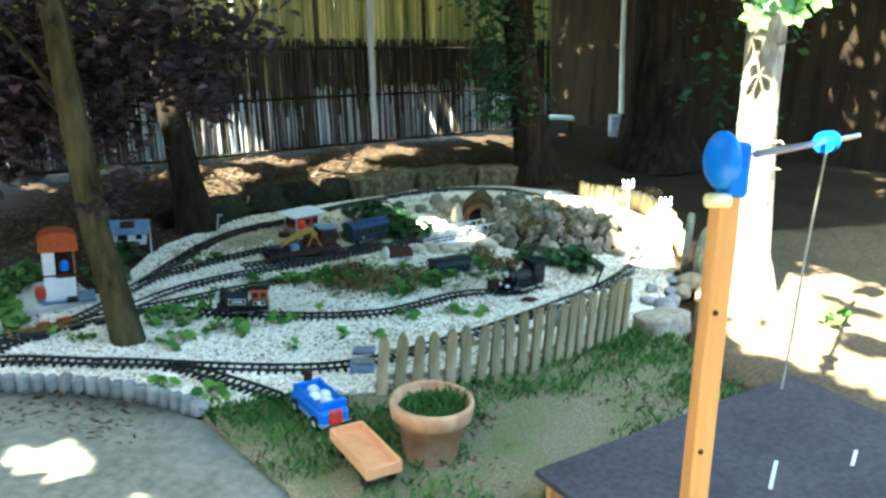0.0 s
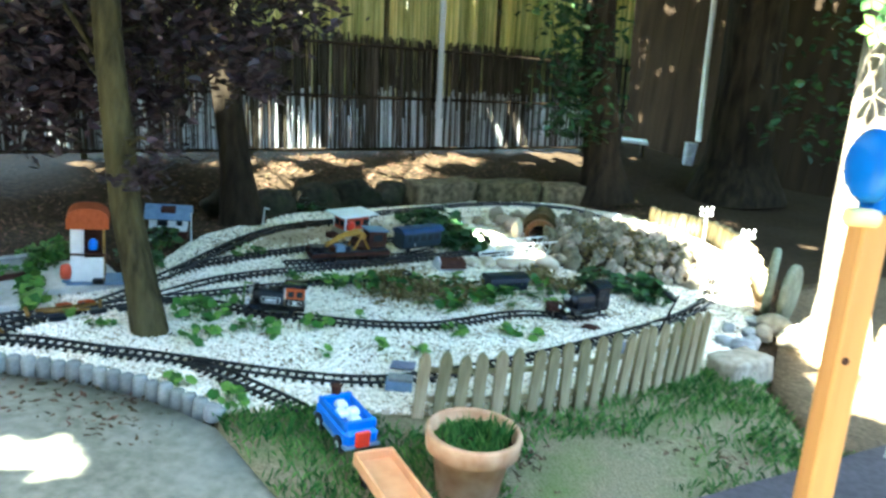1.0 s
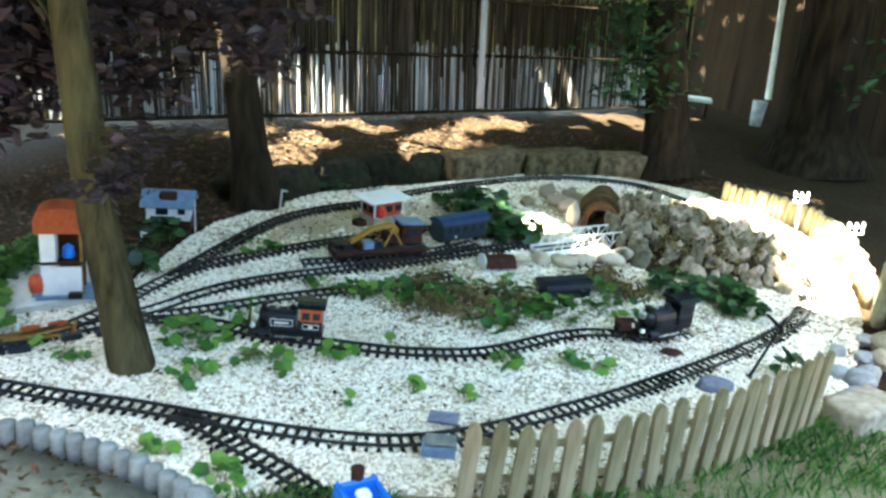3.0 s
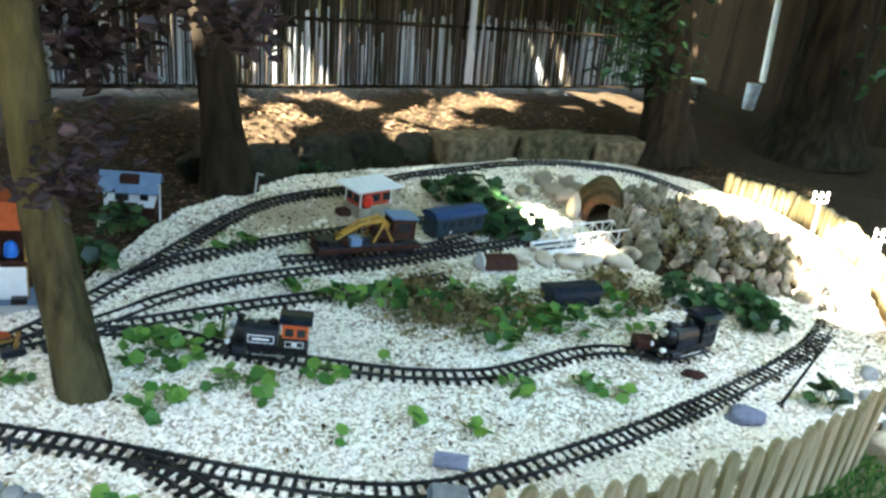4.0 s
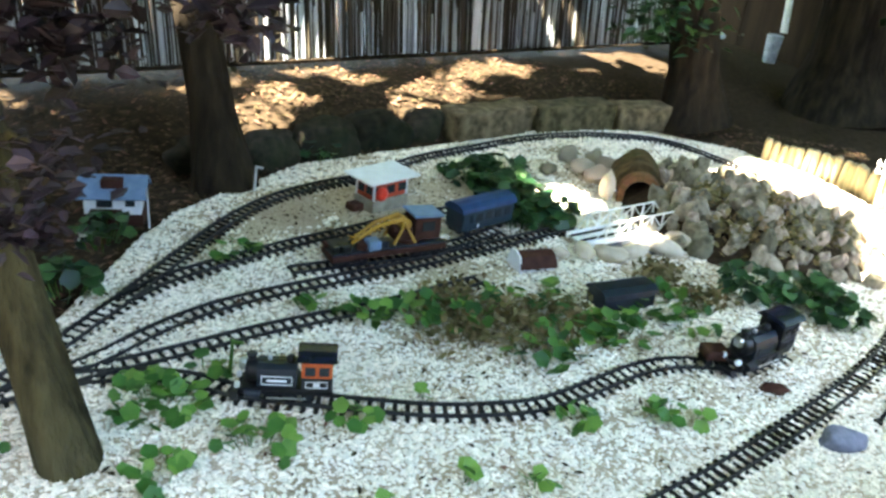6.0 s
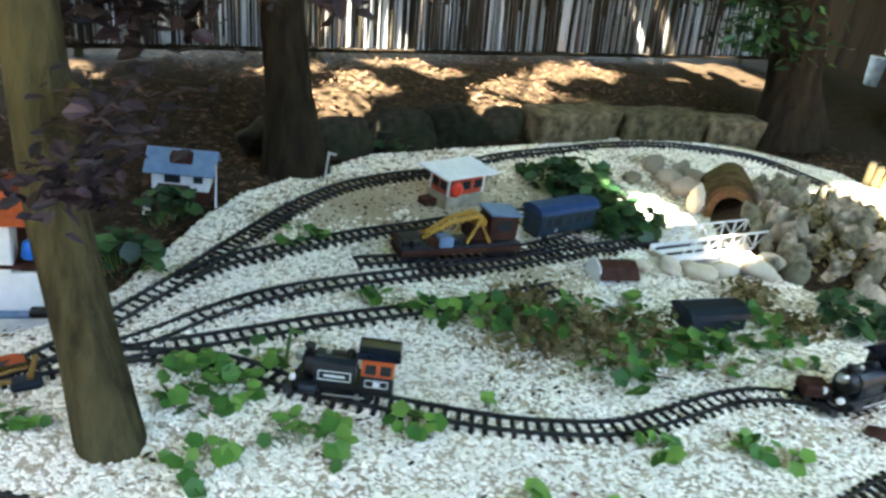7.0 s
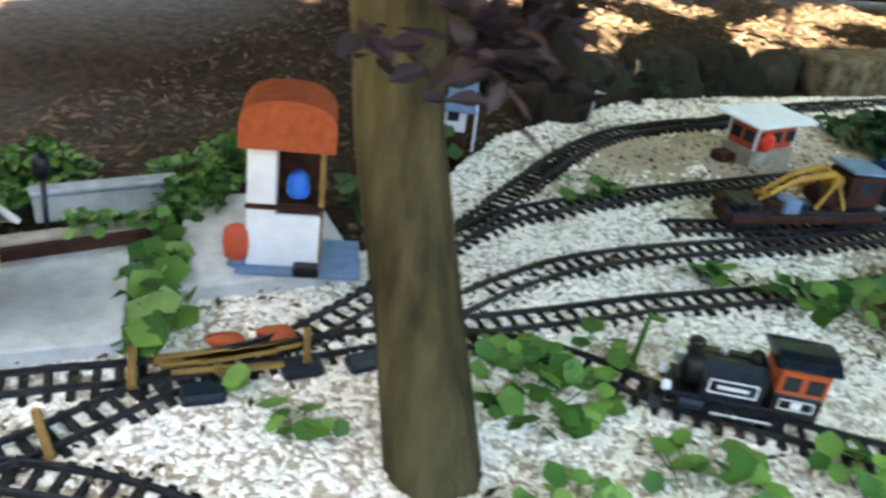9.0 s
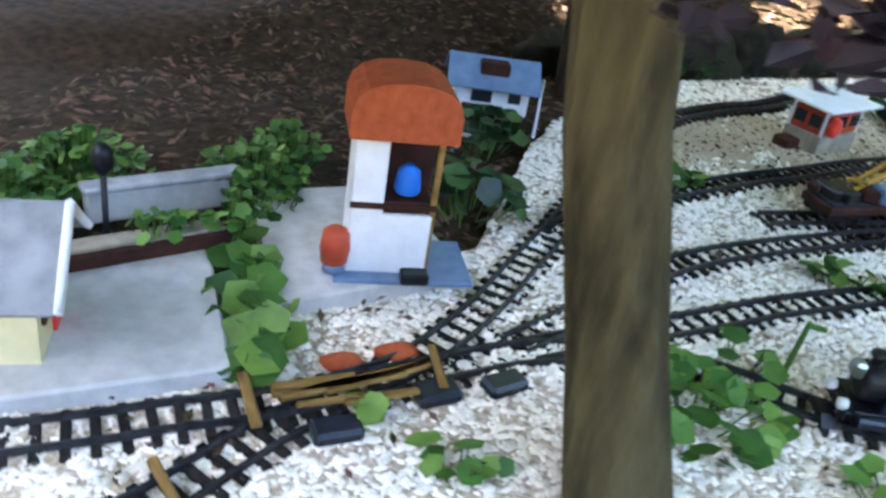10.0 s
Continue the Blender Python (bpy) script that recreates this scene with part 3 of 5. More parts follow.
            for f in ((rib[0], side[0], rib[1]), (side[0], rib[2], rib[1]), (rib[0], rib[1], side[1]), (side[1], rib[1], rib[2])):
                sprig.faces.new(f).smooth = True
    part("palmate_leaves", sprig, "leaf_bright", fir, "sunlit pale palmate leaves")["kind"] = "stuff"
    con = TREES["conifer_tree"]
    bits = []
    for _ in range(900):
        z = rnd.uniform(0.45, 1.7)
        bits.append(Vector((0.10 - 0.17 * z + rnd.gauss(-0.15, 0.16), 6.95 + rnd.gauss(-0.1, 0.14), z)))
    leaf_mesh("foliage", bits, 0.07, "leaf_dark", con, 0.5, 19, con)
    bits = []
    old = TREES["old_spruce_tree"]
    for _ in range(320):
        z = rnd.uniform(0.5, 2.0)
        bits.append(Vector((1.6 + rnd.gauss(0, 0.25), 7.5 + rnd.gauss(-0.1, 0.2), z)))
    leaf_mesh("foliage", bits, 0.08, "leaf_dark", old, 0.5, 20, old)


build_crowns()


# ---- reed fence, back walls ----
FENCE_A, FENCE_B = Vector((-4.4, 2.6, 0)), Vector((0.02, 8.79, 0))


def reeds(name, a, b, z0, z1, n, r, material, parent, seed, lean=-0.08, ragged=0.05, gap=0.0):
    rnd = random.Random(seed)
    verts, faces = [], []
    for _ in range(n):
        t = rnd.random()
        if gap and noise.noise((t * 60, seed, 0)) > gap:
            continue
        p = a.lerp(b, t)
        off = rnd.gauss(0, 0.012)
        rr = r * rnd.uniform(0.6, 1.3)
        tilt = lean + rnd.gauss(0, 0.012)
        zt, zb = z1 + rnd.uniform(-ragged, ragged), z0 + rnd.uniform(0, 0.02)
        k = len(verts)
        for z in (zb, zt):
            for q in range(4):
                an = q * math.pi / 2 + 0.4
                verts.append((p.x + off + rr * math.cos(an) + tilt * (z - z0), p.y + rr * math.sin(an), z))
        faces += [(k + q, k + (q + 1) % 4, k + 4 + (q + 1) % 4, k + 4 + q) for q in range(4)] + [(k + 4, k + 5, k + 6, k + 7)]
    ob = raw(name, verts, faces, material, parent)
    ob["kind"] = "stuff"
    return ob


def build_fence():
    root = thing("reed_fence", "tall weathered reed screen fence on posts at the garden's edge", "fence")
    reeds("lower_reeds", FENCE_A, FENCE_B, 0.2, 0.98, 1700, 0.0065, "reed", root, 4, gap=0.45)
    # pale reeds added where bright background shows through the gaps
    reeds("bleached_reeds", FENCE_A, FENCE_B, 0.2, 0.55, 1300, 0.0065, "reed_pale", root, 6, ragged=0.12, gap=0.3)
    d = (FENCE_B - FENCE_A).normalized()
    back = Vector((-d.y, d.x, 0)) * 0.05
    # sun on the fence top is painted in with this brighter reed
    reeds("upper_reeds", FENCE_A + back, FENCE_B + back, 0.55, 2.1, 2600, 0.0075, "reed_sunlit", root, 5)
    for z in (0.2, 0.58, 0.95):
        a, b = FENCE_A.copy(), FENCE_B.copy()
        a.z = b.z = z
        a.x -= 0.08 * (z - 0.2)
        b.x -= 0.08 * (z - 0.2)
        front = Vector((d.y, -d.x, 0)) * 0.02
        part("fence_rail", bm_tube([a + front, b + front], [0.012, 0.012], 6), "bark_dark", root)
    for k in range(7):
        p = FENCE_A.lerp(FENCE_B, 0.08 + k * 0.142)
        part("post", bm_tube([(p.x, p.y, 0.0), (p.x - 0.15, p.y, 2.0)], [0.022, 0.022], 8), "bark", root)
    p = FENCE_A.lerp(FENCE_B, 0.709)
    q = p + Vector((d.y, -d.x, 0)) * 0.03
    part("pale_slat", bm_box(0.055, 0.012, 1.9, (q.x, q.y, 0.22), 0.003, rz=rot((0, 0), d), ry=-4.5), "reed_pale", root, "pale grey slat")
    # dark timber wall; its deep shade is put into the wood colour too
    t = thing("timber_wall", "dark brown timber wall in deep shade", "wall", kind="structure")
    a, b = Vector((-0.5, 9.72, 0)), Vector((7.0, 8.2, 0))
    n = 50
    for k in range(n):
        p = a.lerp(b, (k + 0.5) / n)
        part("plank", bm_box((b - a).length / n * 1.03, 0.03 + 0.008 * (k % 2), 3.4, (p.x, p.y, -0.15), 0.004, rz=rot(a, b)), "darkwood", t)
    # unseen return, added to close off sky light from the right
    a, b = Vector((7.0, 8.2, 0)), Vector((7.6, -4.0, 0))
    part("added_return_wall", bm_box((b - a).length, 0.05, 3.4, ((a.x + b.x) / 2, (a.y + b.y) / 2, -0.15), rz=rot(a, b)), "darkwood", t)
    # unseen wall behind the camera, added to cut the horizon sky light
    hw = thing("sky_block_wall", "added grey wall behind the lawn that blocks low sky light", "wall", kind="structure")
    part("wall_body", bm_box(16, 0.3, 5.5, (0, -3.6, -0.05)), "kerb", hw)
    # out-of-view hedge mass, added to keep side light off the garden
    hd = thing("light_block_hedge", "added unseen hedge mass along the side that blocks sky light", "hedge", kind="structure")
    bm = bm_box(0.7, 8.0, 3.0, (-5.4, -0.9, -0.05))
    bmesh.ops.subdivide_edges(bm, edges=bm.edges[:], cuts=24, use_grid_fill=True)
    for v in bm.verts:
        v.co += Vector((noise.noise(v.co * 4), noise.noise(v.co * 4 + Vector((9, 0, 0))), noise.noise(v.co * 4 + Vector((0, 9, 0))))) * 0.16
    part("foliage_body", bm, "leaf_dark", hd)
    h = thing("drain_pipe", "pale grey downpipe with a green bucket at the dark wall", "pipe", pose(0.72, 9.3, 0.0))
    part("pipe", bm_tube([(0, 0, 0.3), (-0.06, 0, 1.0), (-0.12, 0, 1.9)], [0.028, 0.026, 0.026], 10), "concrete", h)
    part("bucket", bm_cyl(0.05, 0.065, 0.22, (-0.06, -0.05, 0.06), 14), "stone_grey", h)
    c = thing("garden_bench", "low pale bench board in the shade by the wall", "bench", pose(0.05, 8.9, 0.1, 0, 0, 10))
    part("seat", bm_box(0.42, 0.14, 0.035, (0, 0, 0.14), 0.006), "plaster", c)
    for x in (-0.17, 0.17):
        part("leg", bm_box(0.03, 0.12, 0.16, (x, 0, -0.02)), "bark_dark", c)


build_fence()


# ---- railway track ----
SLEEPER = bpy.data.meshes.new("sleeper")
_b = bm_box(0.084, 0.0125, 0.013, (0, 0, 0), 0.002)
_b.to_mesh(SLEEPER)
_b.free()
SLEEPER.materials.append(M["sleeper"])


def track(label, pts, gauge=0.047, pitch=0.031, z=-0.006, name="model_railway_track"):
    root = thing(name, label, "track", group="model railway tracks")
    line = smooth_line(pts, pitch)
    for i in range(len(line)):
        d = line[min(i + 1, len(line) - 1)] - line[max(i - 1, 0)]
        ob = new("sleeper", SLEEPER)
        ob.parent = root
        ob.matrix_basis = pose(line[i].x, line[i].y, z, 0, 0, math.degrees(math.atan2(d.y, d.x)) + 90)
    for s in (-1, 1):
        verts, faces = [], []
        for i, p in enumerate(line):
            d = (line[min(i + 1, len(line) - 1)] - line[max(i - 1, 0)]).normalized()
            nrm = Vector((-d.y, d.x, 0))
            for off, zz in ((-0.0028, z + 0.012), (-0.0014, z + 0.018), (-0.0022, z + 0.0225), (0.0022, z + 0.0225), (0.0014, z + 0.018), (0.0028, z + 0.012)):
                q = p + nrm * (s * gauge / 2 + off)
                verts.append((q.x, q.y, zz))
        for i in range(len(line) - 1):
            for k in range(6):
                faces.append((i * 6 + k, i * 6 + (k + 1) % 6, i * 6 + 6 + (k + 1) % 6, i * 6 + 6 + k))
        raw("rail", verts, faces, "rail", root)
    return root


LOOP = [(-2.3, 2.42), (-1.9, 2.58), (-1.6, 2.73), (-1.48, 2.81), (-1.33, 2.885), (-1.12, 2.935), (-0.94, 2.985), (-0.78, 3.02), (-0.53, 3.075), (-0.30, 3.15), (-0.14, 3.25), (0.0, 3.395), (0.11, 3.535), (0.237, 3.70), (0.379, 3.91), (0.545, 4.17),
        (0.70, 4.44), (0.82, 4.70), (0.885, 4.93), (0.90, 5.09), (0.885, 5.3), (0.82, 5.6), (0.68, 5.9), (0.47, 6.13), (0.2, 6.36), (-0.04, 6.47), (-0.3, 6.39), (-0.46, 6.29), (-0.68, 6.06), (-0.88, 5.74), (-1.05, 5.45), (-1.2, 5.05), (-1.30, 4.88),
        (-1.39, 4.65), (-1.42, 4.40), (-1.41, 4.10), (-1.39, 3.80), (-1.385, 3.6), (-1.38, 3.42), (-1.40, 3.24), (-1.45, 3.13), (-1.51, 3.045), (-1.575, 2.97), (-1.63, 2.90), (-1.8, 2.72), (-2.1, 2.5)]
track("dark model railway track, long outer loop in pale gravel", LOOP)
track("dark model railway track with a locomotive on it", [(-1.43, 3.15), (-1.36, 3.26), (-1.29, 3.36), (-1.20, 3.44), (-1.1, 3.495), (-1.0, 3.52), (-0.88, 3.525), (-0.74, 3.56), (-0.565, 3.612), (-0.435, 3.655), (-0.313, 3.715), (-0.191, 3.797), (-0.085, 3.925), (0.012, 4.06), (0.11, 4.155), (0.21, 4.20), (0.31, 4.235), (0.385, 4.32), (0.44, 4.40)])
track("dark model railway track branching to a blue coach", [(-1.385, 3.78), (-1.355, 3.93), (-1.26, 4.13), (-1.14, 4.35), (-1.03, 4.52), (-0.92, 4.70), (-0.77, 4.90), (-0.6, 5.06), (-0.45, 5.2)])
track("dark model railway track leading to the bridge and tunnel", [(-1.30, 3.38), (-1.25, 3.53), (-1.22, 3.66), (-1.16, 3.82), (-1.06, 3.98), (-0.89, 4.20), (-0.76, 4.36), (-0.62, 4.55), (-0.42, 4.84), (-0.29, 5.02)])
track("dark model railway siding overgrown at its end", [(-1.28, 3.38), (-1.20, 3.49), (-1.13, 3.58), (-1.05, 3.69), (-0.97, 3.80), (-0.86, 3.93), (-0.75, 4.06), (-0.67, 4.16), (-0.58, 4.29), (-0.5, 4.4)])
track("dark model railway siding that ends at the lawn", [(-0.80, 3.005), (-0.70, 3.0), (-0.564, 2.965), (-0.43, 2.93), (-0.29, 2.885)])
track("short dark model railway track that joins the loop", [(-1.52, 2.78), (-1.49, 2.86), (-1.475, 2.95), (-1.46, 3.04), (-1.43, 3.12)])
track("short dark model railway siding under the crane", [(-1.06, 4.16), (-0.945, 4.275), (-0.82, 4.40), (-0.70, 4.55), (-0.61, 4.70), (-0.54, 4.84)])


# ---- picket fence ----
def build_pickets():
    root = thing("picket_fence", "low weathered grey-brown picket fence between lawn and gravel", "fence")
    line = [(0.0, 3.05), (0.13, 3.11), (0.27, 3.205), (0.44, 3.36), (0.6, 3.545), (0.72, 3.71), (0.83, 3.885)]
    stops = smooth_line(line, 0.063)
    rnd = random.Random(5)
    for i, p in enumerate(stops):
        d = stops[min(i + 1, len(stops) - 1)] - stops[max(i - 1, 0)]
        h = 0.215 + 0.003 * i + rnd.uniform(-0.008, 0.008)
        w = 0.019
        outline = [(-w, -0.02), (w, -0.02), (w, h - 0.03), (w * 0.75, h - 0.012), (w * 0.3, h), (-w * 0.3, h), (-w * 0.75, h - 0.012), (-w, h - 0.03)]
        bm = bm_extrude(outline, -0.013, 0.002)
        part("picket", bm, "picket", root, m=pose(p.x, p.y, 0, rnd.uniform(-2, 2), rnd.uniform(-2, 3), math.degrees(math.atan2(d.y, d.x))))
    for z in (0.05, 0.15):
        off = [Vector((p.x - 0.012, p.y + 0.016, z)) for p in stops]
        part("rail", bm_tube(off, [0.011] * len(off), 6), "picket", root)


build_pickets()


# ---- edging, stones, rocks ----
def build_kerb():
    root = thing("kerb_edging", "curved edging of small grey concrete palisade stones", "edging", kind="structure")
    line = smooth_line([(-2.3, 2.34), (-1.7, 2.535), (-1.4, 2.65), (-1.18, 2.72), (-1.03, 2.76), (-0.85, 2.775), (-0.68, 2.765), (-0.56, 2.74)], 0.047)
    me = None
    rnd = random.Random(2)
    for i, p in enumerate(line):
        d = line[min(i + 1, len(line) - 1)] - line[max(i - 1, 0)]
        if me is None:
            bm = bm_lathe([(0.023, -0.05), (0.0235, 0.03), (0.021, 0.042), (0.012, 0.047)], 12)
            ob = part("kerb_stone", bm, "kerb", root)
            me = ob.data
        else:
            ob = new("kerb_stone", me)
            ob.parent = root
        ob.matrix_basis = pose(p.x, p.y, rnd.uniform(-0.004, 0.004), rnd.uniform(-3, 3), rnd.uniform(-3, 3), math.degrees(math.atan2(d.y, d.x)))


build_kerb()


def boulder(at, r, seed, material, label, squash=(1, 1, 0.7), rz=0.0, name="boulder", category="stone"):
    ob = part(name, bm_rock(r, seed, squash, 3), material, m=pose(*at, 0, 0, rz))
    for f in ob.data.polygons:
        f.use_smooth = True
    return tagged(ob, label, category)


def block(at, size, rz, seed, material, label):
    bm = bm_box(*size, (0, 0, 0), 0.0)
    bmesh.ops.subdivide_edges(bm, edges=bm.edges[:], cuts=5, use_grid_fill=True)
    for v in bm.verts:
        v.co += Vector((noise.noise(v.co * 9 + Vector((seed, 0, 0))), noise.noise(v.co * 9 + Vector((0, seed, 0))), noise.noise(v.co * 9 + Vector((0, 0, seed))))) * 0.016
    for f in bm.faces:
        f.smooth = True
    return tagged(part("stone_block", bm, material, m=pose(*at, 0, 0, rz)), label, "stone block", "retaining stones")


block((-0.90, 6.03, -0.03), (0.50, 0.16, 0.17), 55, 1, "stone_mossy", "pale squared stone block holding the earth bank")
block((-0.54, 6.43, -0.03), (0.50, 0.16, 0.17), 44, 2, "stone_mossy", "pale squared stone block holding the earth bank")
block((-0.16, 6.78, -0.03), (0.44, 0.16, 0.15), 40, 3, "stone_mossy", "shaded squared stone block holding the earth bank")
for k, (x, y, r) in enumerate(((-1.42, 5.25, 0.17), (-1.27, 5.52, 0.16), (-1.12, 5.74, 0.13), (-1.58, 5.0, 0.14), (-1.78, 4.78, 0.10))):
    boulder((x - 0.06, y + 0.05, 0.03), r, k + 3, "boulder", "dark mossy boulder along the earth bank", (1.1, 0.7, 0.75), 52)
boulder((-0.535, 2.745, 0.015), 0.036, 11, "stone_grey", "grey rounded stone at the end of the kerb")
rnd = random.Random(12)
for k in range(16):
    a = rnd.random()
    x, y = 0.93 + 0.17 * rnd.random() + 0.04 * a, 4.08 + 0.62 * a
    boulder((x, y, 0.012), rnd.uniform(0.028, 0.05), 20 + k, "stone_grey", "grey cobble heaped beside the picket fence", (1, 0.85, 0.7), rnd.uniform(0, 360), "cobble")
block((1.0, 4.02, -0.03), (0.24, 0.14, 0.10), 52, 7, "stone", "pale sandstone block at the end of the picket fence")


def mound(x, y):
    d = ((x - 0.36) / 0.52) ** 2 + ((y - 5.5) / 0.55) ** 2
    return 0.15 * max(0.0, 1 - d) ** 0.7


def build_rockery():
    verts, faces = [], []
    n = 26
    for j in range(n + 1):
        for i in range(n + 1):
            x, y = -0.2 + 1.12 * i / n, 4.9 + 1.2 * j / n
            verts.append((x, y, -0.012 + mound(x, y) + 0.006 * noise.noise((x * 14, y * 14, 3))))
    for j in range(n):
        for i in range(n):
            k = j * (n + 1) + i
            faces.append((k, k + 1, k + n + 2, k + n + 1))
    tagged(raw("rockery_mound", verts, faces, "dirt", smooth=True), "earth mound of the model mountain", "mound", kind="structure")
    root = thing("rockery", "model mountain of small weathered flat stones", "rock pile")
    r = random.Random(6)
    protos = []
    for k in range(8):
        bm = bm_rock(1.0, 40 + k, (0.75, 0.5, 1.05), 2)
        ob = part("rock", bm, "rockery_stone", root)
        protos.append(ob.data)
        ob.matrix_basis = pose(0.1 + 0.09 * k, 5.02 + 0.01 * k, 0.03, 40, 0, 40 * k) @ Matrix.Scale(0.045, 4)
    count = 0
    while count < 270:
        x, y = r.uniform(-0.02, 0.86), r.uniform(4.92, 5.85)
        front = (y - 4.95) - 0.25 * abs(x - 0.4)
        if front < 0 or front > 0.55 + 0.25 * r.random() or (x < 0.15 and y < 5.1):
            continue
        count += 1
        s = r.choice((0.02, 0.026, 0.032, 0.04, 0.058))
        ob = new("rock", r.choice(protos))
        ob.parent = root
        ob.matrix_basis = pose(x, y, mound(x, y) + r.uniform(-0.005, 0.02), r.uniform(-35, 25), r.uniform(-40, 40), r.uniform(-55, 75)) @ Matrix.Diagonal((s, s, s, 1))


M["rockery_stone"] = mat("rockery_stone", (0.13, 0.11, 0.08), (0.42, 0.36, 0.27), 1.6, 0.9, 0.3, obrand=0.55, big=0.8)
build_rockery()


def build_palisade():
    root = thing("log_palisade", "low edging of upright half-round logs beside the gravel", "edging")
    line = smooth_line([(0.50, 6.52), (0.70, 6.42), (0.88, 6.25), (1.0, 6.02), (1.09, 5.75), (1.13, 5.45), (1.15, 5.15)], 0.042)
    me = part("log", bm_lathe([(0.021, -0.03), (0.021, 0.10), (0.018, 0.112), (0.01, 0.118)], 10), "picket", root)
    me.matrix_basis = pose(line[0].x, line[0].y, 0)
    r = random.Random(9)
    for i, p in enumerate(line[1:]):
        ob = new("log", me.data)
        ob.parent = root
        ob.matrix_basis = pose(p.x, p.y, 0, r.uniform(-4, 4), r.uniform(-4, 4), r.uniform(0, 360)) @ Matrix.Diagonal((1, 1, 0.9 + 0.35 * math.sin(math.pi * i / len(line)) + r.uniform(-0.05, 0.05), 1))


build_palisade()


# ---- plants ----
def lobed(bm, m, s, lobes=5):
    """A round, slightly lobed leaf with a raised rim."""
    mid = bm.verts.new(m @ Vector((0, 0, 0)))
    n = lobes * 2
    ring = []
    for k in range(n):
        a = 2 * math.pi * k / n
        q = s * (1.0 if k % 2 else 0.84)
        ring.append(bm.verts.new(m @ Vector((q * math.cos(a), q * math.sin(a), 0.18 * s))))
    for k in range(n):
        f = bm.faces.new((mid, ring[k], ring[(k + 1) % n]))
        f.smooth = True


def herb(at, radius, count, size, material, label, seed, tall=0.05, name="ground_plant", category="plant"):
    r = random.Random(seed)
    root = thing(name, label, category, pose(*at), "garden plants")
    leaves, stems = bmesh.new(), bmesh.new()
    for _ in range(count):
        a, d = r.uniform(0, 6.283), radius * math.sqrt(r.random())
        x, y, z = d * math.cos(a), d * math.sin(a), tall * r.uniform(0.35, 1.0) * (1.1 - 0.6 * d / radius)
        lobed(leaves, pose(x, y, z, r.gauss(0, 22), r.gauss(0, 22), r.uniform(0, 360)), size * r.uniform(0.6, 1.2))
        bm_tube([(x * 0.6, y * 0.6, -0.01), (x, y, z)], [0.0018, 0.0012], 3, stems)
    part("leaves", leaves, material, root)
    part("stalk", stems, "leaf", root)["kind"] = "stuff"
    return root


SPOTS = [(-0.88, 3.20, 0.09, 9), (-1.03, 3.41, 0.13, 26), (-0.75, 3.37, 0.11, 12), (-0.59, 3.53, 0.07, 6), (-0.10, 3.77, 0.06, 6), (0.11, 3.90, 0.06, 6), (0.21, 3.91, 0.04, 3),
         (-0.48, 3.69, 0.03, 2), (-0.30, 3.45, 0.03, 3), (-0.14, 3.50, 0.04, 3), (-1.25, 3.11, 0.06, 6), (-1.11, 3.46, 0.06, 8), (-0.43, 3.29, 0.03, 3), (-0.74, 2.86, 0.05, 4), (-0.54, 2.84, 0.07, 8), (-1.39, 3.13, 0.025, 2)]
for k, (x, y, r0, n) in enumerate(SPOTS):
    herb((x, y, 0), r0 * 0.85, int(n * 2.1), 0.021, "leaf_bright", "bright green round-leaved weed growing in gravel", 100 + k)
MEADOW = [(-0.88, 3.97, 0.06, 14), (-0.74, 4.0, 0.07, 16), (-0.63, 4.1, 0.09, 24), (-0.51, 4.12, 0.10, 28), (-0.24, 4.01, 0.08, 18), (-0.14, 4.17, 0.12, 36), (-0.04, 4.29, 0.10, 30),
          (0.09, 4.53, 0.11, 30), (-0.28, 4.36, 0.09, 18), (-1.27, 4.18, 0.07, 14), (-1.0, 3.57, 0.05, 8), (0.16, 4.42, 0.08, 18), (-0.42, 4.3, 0.06, 12)]
for k, (x, y, r0, n) in enumerate(MEADOW):
    herb((x, y, 0), r0 * 1.15, n, 0.024, "leaf", "green leafy ground cover in the gravel", 200 + k, 0.06)
DARK = [(0.36, 4.76, 0.13, 60), (0.53, 4.80, 0.13, 60), (0.63, 4.68, 0.10, 40), (-1.56, 3.74, 0.10, 40), (-1.68, 4.06, 0.10, 30), (-0.77, 5.30, 0.16, 70), (-0.56, 5.14, 0.15, 80), (-0.43, 4.97, 0.10, 46), (-0.50, 4.93, 0.09, 46), (-0.40, 5.06, 0.11, 60), (-0.62, 5.25, 0.15, 60), (-0.70, 5.45, 0.13, 46), (-1.45, 5.2, 0.08, 26), (0.79, 4.19, 0.06, 16)]
for k, (x, y, r0, n) in enumerate(DARK):
    herb((x, y, 0), r0, n, 0.028, "leaf_dark", "dark green bushy plant among the models", 300 + k, 0.11)
for k, (x, y) in enumerate(((-1.56, 3.13), (-1.60, 3.18), (-1.66, 3.23), (-1.74, 3.30))):
    herb((x, y, 0.0), 0.055, 11, 0.03, "leaf", "broad-leaved green creeper between the concrete slabs", 400 + k, 0.06)
for k, (x, y, r0, n) in enumerate(((-2.10, 3.15, 0.11, 90), (-2.12, 3.33, 0.12, 100), (-2.22, 3.0, 0.14, 90), (-1.90, 3.52, 0.10, 80), (-1.82, 3.45, 0.07, 40), (-1.93, 3.66, 0.08, 40))):
    herb((x, y, 0), r0, int(n * 2.6), 0.012, "leaf", "low dense green hedge behind the model village", 500 + k, 0.10, "hedge", "hedge")
